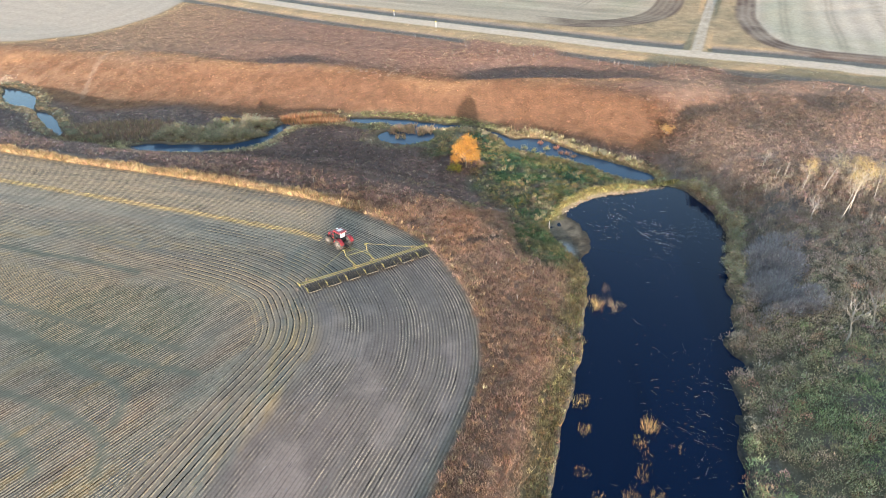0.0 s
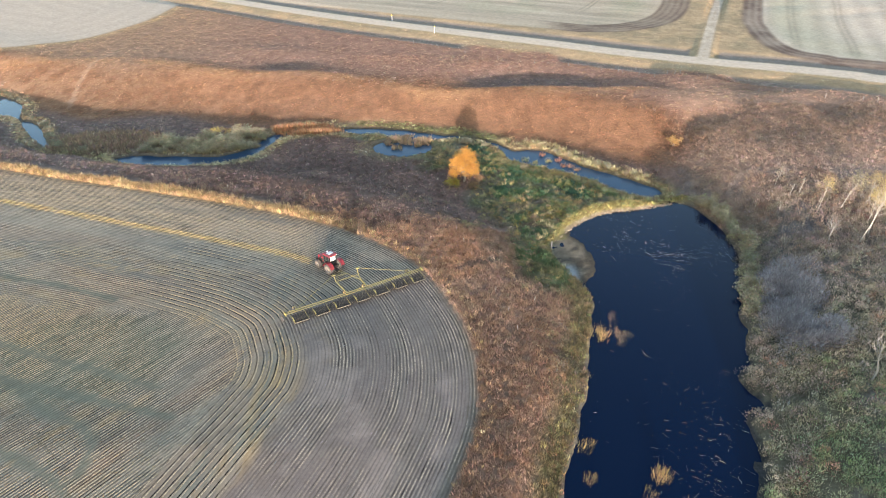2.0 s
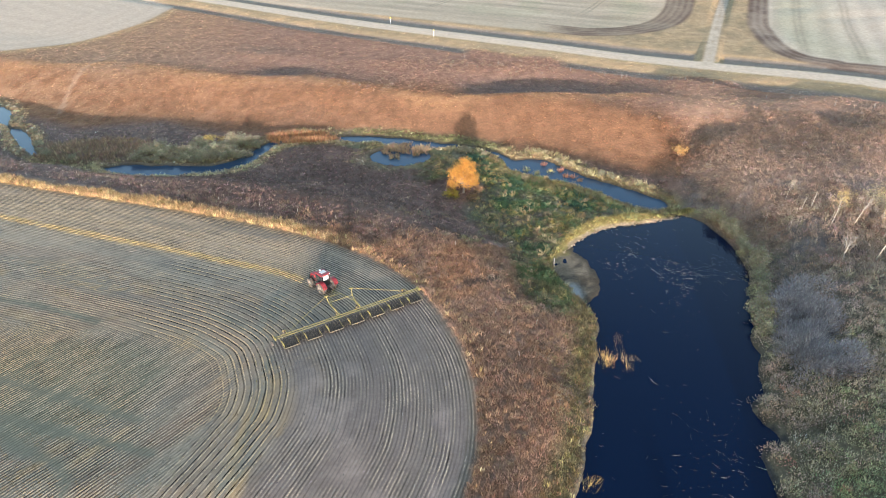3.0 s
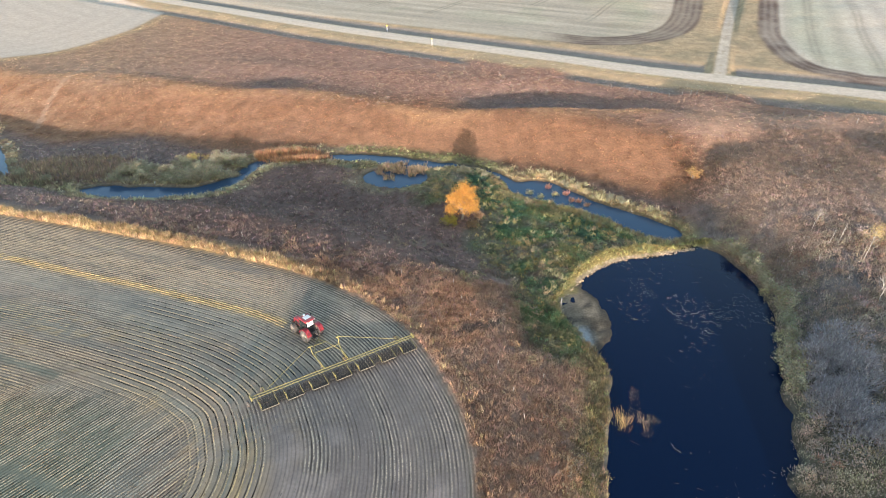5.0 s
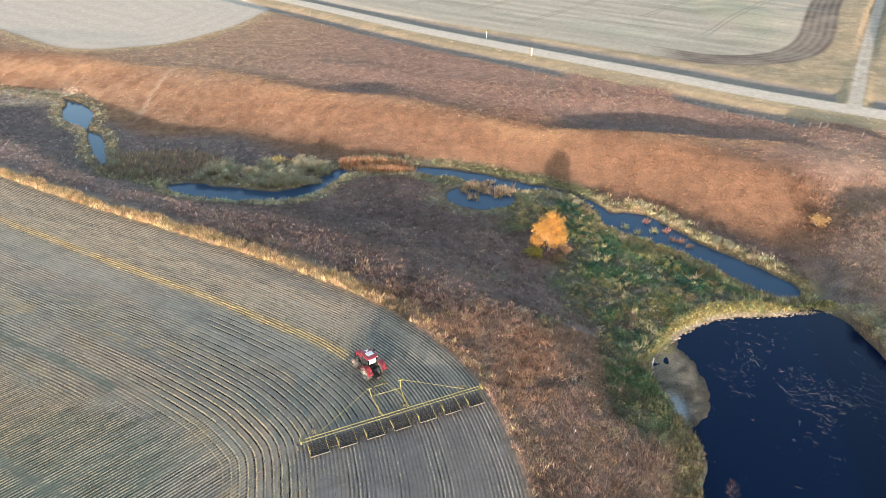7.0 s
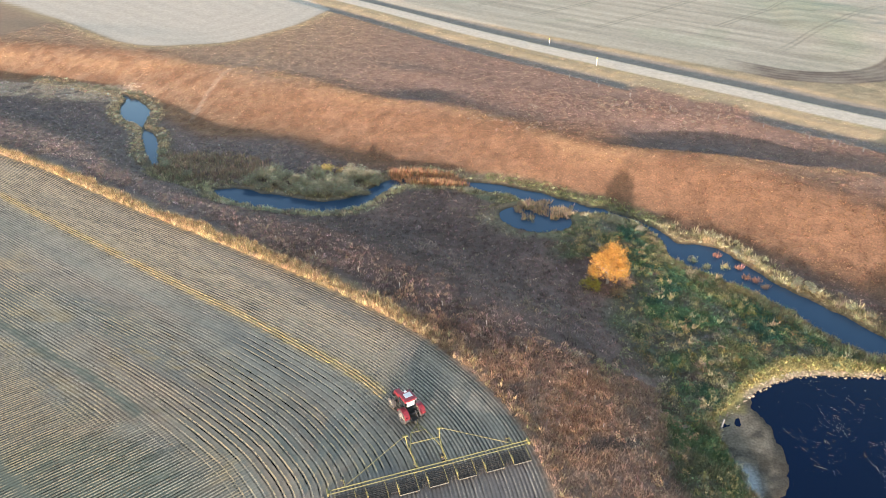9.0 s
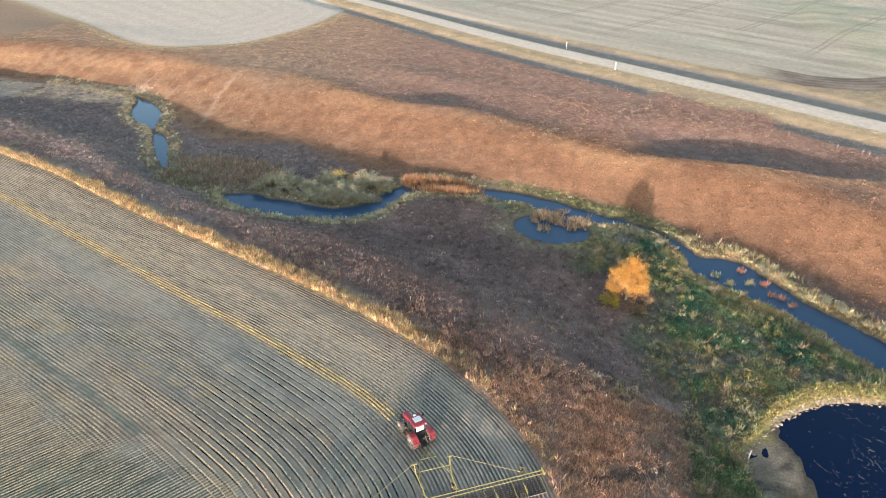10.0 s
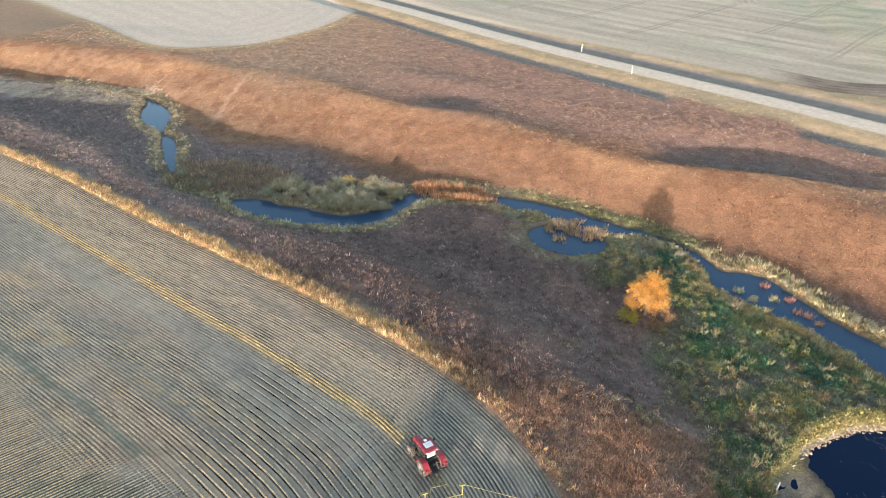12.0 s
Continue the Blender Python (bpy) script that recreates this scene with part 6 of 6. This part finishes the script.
def birches():
    g = random.Random(12)
    kinds = []
    for k in range(3):
        t = thing("birch_tree", pose(0, 0, -60), "slender white-stemmed birch with sparse yellow leaves", "tree", "birches on the rise")
        r = random.Random(30 + k)
        bm, ends = bmesh.new(), []
        lean = Vector((r.uniform(-0.12, 0.12), r.uniform(-0.1, 0.1), 1))
        top = lean.normalized() * 8.0
        mid = top * 0.5 + Vector((r.uniform(-0.3, 0.3), r.uniform(-0.3, 0.3), 0))
        tube(bm, [(0, 0, 0), mid * 0.5, mid, top * 0.78, top], [0.085, 0.075, 0.06, 0.04, 0.02], 7)
        for q in range(13):
            f = 0.52 + 0.038 * q
            a = q * 2.4
            limb(bm, top * f, (math.cos(a), math.sin(a), 1.1), 2.3 - 0.09 * q, 0.024, 1, ends, r)
        part("trunk", bm, M_BIRCH, t, "white birch stem and limbs")
        crown(t, leaf_cloud((1900, 1100, 700)[k], ends, 0.34, 0.08, ((0.42, 0.31, 0.14), (0.4, 0.32, 0.18), (0.38, 0.31, 0.21))[k], r, 40 + k), "sparse pale yellow leaves")
        kinds.append(t)
    spots = ((66.6, 108.6, 0.75), (70.2, 108.2, 0.95), (68.6, 98.0, 1.15), (71.4, 100.6, 1.15), (74.4, 95.8, 1.1), (77.5, 97.5, 1.0), (73.0, 104.0, 0.7), (78.0, 104.5, 0.8), (81.5, 99.0, 1.0), (76.5, 110.5, 0.7),
             (84.0, 106.0, 0.9), (62.5, 117.5, 0.5), (80.0, 92.5, 1.0))
    for k, (x, y, s) in enumerate(spots):
        m = pose(x, y, zat(x, y) - 0.1) @ Matrix.Rotation(radians(g.uniform(2, 13)), 4, "Y") @ Matrix.Rotation(radians(g.uniform(0, 360)), 4, "Z") @ Matrix.Diagonal((s, s, s, 1))
        if k < 3:
            kinds[k].matrix_basis = m
        else:
            copy_thing(kinds[k % 3], m @ Matrix.Diagonal((*[1 / c for c in kinds[k % 3].matrix_basis.to_scale()], 1)))


def snags():
    """Bare broken birch stems."""
    g = random.Random(17)
    bm = bmesh.new()
    tube(bm, [(0, 0, -0.2), (0.06, 0.03, 1.4), (0.02, 0.1, 2.8), (0.12, 0.12, 4.0)], [0.075, 0.065, 0.05, 0.03], 7)
    tube(bm, [(0.04, 0.09, 2.3), (0.3, 0.15, 3.0), (0.42, 0.3, 3.4)], [0.025, 0.018, 0.008], 5)
    tube(bm, [(0.08, 0.11, 3.2), (-0.2, 0.0, 3.7)], [0.02, 0.007], 5)
    first = tagged(part("birch_snag", bm, M_BIRCH), "bare broken pale birch stem among shrubs", "tree", "birch stems on the rise", "thing")
    spots = ((65.6, 114.2), (67.0, 109.6), (69.0, 110.6), (70.4, 97.0), (72.4, 96.2), (63.5, 113.4), (60.2, 109.5), (57.6, 113.2), (74.8, 99.6), (79.6, 108.4), (61.8, 103.6), (76.2, 93.0))
    for k, (x, y) in enumerate(spots):
        m = pose(x, y, zat(x, y)) @ Matrix.Rotation(radians(g.uniform(-4, 10)), 4, "Y") @ Matrix.Rotation(radians(g.uniform(0, 360)), 4, "Z") @ Matrix.Scale(g.uniform(0.4, 0.85), 4)
        if k:
            copy_thing(first, m)
        else:
            first.matrix_basis = m


def dead_tree(x, y, s, seed, turn=0.0):
    r = random.Random(seed)
    t = thing("dead_tree", pose(x, y, zat(x, y) - 0.1, 0, 0, turn) @ Matrix.Scale(s, 4), "leafless grey dead tree with bare forked limbs", "tree", "bare trees on the rise")
    bm, ends = bmesh.new(), []
    tube(bm, [(0, 0, 0), (0.25, 0.1, 1.6), (0.05, 0.5, 3.2), (0.0, 0.8, 5.0)], [0.15, 0.13, 0.1, 0.06], 7)
    for k in range(9):
        a = k * 2.4
        limb(bm, (0.03, 0.45 + 0.03 * k, 3.0 + 0.17 * k), (math.cos(a) * 0.75, math.sin(a) * 0.75, 1.1), 2.6, 0.05, 1, ends, r)
    part("trunk", bm, M_GREYWOOD, t)


def fallen_logs():
    spots = ((60.5, 90.5, 3.5, 20), (63.0, 93.0, 2.2, 95), (66.2, 95.2, 3.0, 40), (72.0, 96.5, 4.0, 30), (62.0, 98.5, 2.6, 75), (64.0, 86.5, 3.0, 10), (58.0, 100.5, 2.4, 60))
    first = None
    for x, y, ln, a in spots:
        if first is None:
            bm = bmesh.new()
            tube(bm, [(-0.5, 0, 0.1), (0.0, 0.03, 0.3), (0.5, 0, 0.55)], [0.035, 0.03, 0.012], 6)
            tube(bm, [(0.1, 0.02, 0.33), (0.3, 0.12, 0.5)], [0.015, 0.006], 5)
            first = tagged(part("fallen_branch", bm, M_GREYWOOD), "pale barkless fallen branch among shrubs", "branch", "fallen branches", "thing")
            first.matrix_basis = pose(x, y, zat(x, y), 0, 0, a) @ Matrix.Scale(0.65 * ln, 4)
        else:
            copy_thing(first, pose(x, y, zat(x, y), 0, 0, a) @ Matrix.Scale(ln / 3.5, 4))


# ---- posts and signs ----
def posts():
    bm = tube(bmesh.new(), [(0, 0, -0.2), (0.01, 0, 0.7), (0.0, 0.02, 1.25)], [0.07, 0.065, 0.055], 7)
    first = tagged(part("fence_post", bm, M_GREYWOOD), "weathered grey wooden fence post in dry grass", "post", "fence posts", "thing")
    first.matrix_basis = pose(64.0, 184.6, zat(64.0, 184.6))
    row = ((62.5, 184.8), (60.8, 186), (57.7, 187), (54, 190), (49.8, 192.5), (48.6, 193.2), (44.1, 195.3), (34.9, 200.2), (24.9, 203.8), (13.7, 208.4), (3.3, 215.9), (-5.6, 222.4), (-14.5, 229), (-26.5, 237.9),
           (81.2, 172), (86.1, 169.2), (94.8, 164.4), (101.7, 160), (104.4, 158.6), (70, 180))
    for k, (x, y) in enumerate(row):
        copy_thing(first, pose(x, y, zat(x, y), 4 * math.sin(k * 3.1), 4 * math.cos(k * 1.7), 40 * k))
    bm = block(bmesh.new(), (-0.028, -0.028, -0.2), (0.028, 0.028, 0.95), 0.008)
    white = tagged(part("marker_stake", bm, M_STAKE), "thin white stake among weeds below the field", "stake", "white stakes", "thing")
    spots = ((6.6, 85.9), (8.3, 81.0), (9.4, 76.6), (12.5, 84.0), (0.6, 104.8), (1.9, 100.6), (3.2, 96.0), (-8, 107.5), (-14.5, 111.5), (-22, 114.5), (-30, 117.4), (-38, 119.9), (-47, 122.6), (-56, 125.4), (-65, 128))
    for k, (x, y) in enumerate(spots):
        m = pose(x, y, zat(x, y), 7 * math.sin(k * 2.3), 7 * math.cos(k * 1.3), 35 * k)
        if k:
            copy_thing(white, m)
        else:
            white.matrix_basis = m
    st = part("pond_stake", tube(bmesh.new(), [(0, 0, -0.3), (0.04, 0, 1.0), (0.06, 0.03, 1.9)], [0.11, 0.1, 0.09], 8), M_DEADWOOD)
    tagged(st, "grey wooden stake at the pond's muddy shore", "stake", kind="thing")
    st.matrix_basis = pose(17.6, 102.6, zat(17.6, 102.6))
    for x, y in ((-25.6, 268.5), (-7.6, 243.5)):
        s = thing("marker_sign", pose(x, y, zat(x, y), 0, 0, 25), "white marker post with a yellow cap by the road", "sign", "marker signs")
        part("post", block(bmesh.new(), (-0.1, -0.04, -0.1), (0.1, 0.04, 2.0), 0.02), M_WHITE, s)
        part("cap", block(bmesh.new(), (-0.14, -0.06, 2.0), (0.14, 0.06, 2.4), 0.03), M_SIGNYELLOW, s, "yellow cap plate")


tractor()
harrow()
yellow_tree()
shrub("autumn_shrub", 0.4, 130.6, 1.3, 1.6, (0.34, 0.26, 0.05), 900, 2, "low yellow-green shrub at the foot of a tree")
shrub("autumn_shrub", 5.4, 132.0, 1.0, 2.2, (0.32, 0.19, 0.1), 600, 3, "orange-brown slender shrub beside a golden tree")
shrub("autumn_shrub", 4.0, 130.0, 1.5, 1.5, (0.25, 0.17, 0.1), 700, 4, "brown low shrub at the foot of a golden tree")
shrub("autumn_shrub", -1.0, 131.0, 1.2, 1.8, (0.3, 0.25, 0.06), 700, 7, "olive-yellow low shrub beside a golden tree")
shrub("autumn_shrub", 51.3, 144.8, 1.5, 2.2, (0.44, 0.26, 0.1), 900, 5, "lone golden-brown shrub on the grass slope")
shrub("autumn_shrub", -63.0, 161.5, 1.2, 2.2, (0.42, 0.3, 0.1), 700, 6, "lone yellow shrub behind willow bushes")
shrub("autumn_shrub", -59.8, 161.8, 0.7, 1.6, (0.4, 0.27, 0.12), 500, 8, "small tan shrub beside a yellow shrub")
willow_bushes()
birches()
snags()
dead_tree(52.9, 65.6, 1.0, 3)
dead_tree(58.0, 68.5, 0.8, 5, 70)
dead_tree(63.8, 98.5, 0.7, 8, 140)
fallen_logs()
posts()
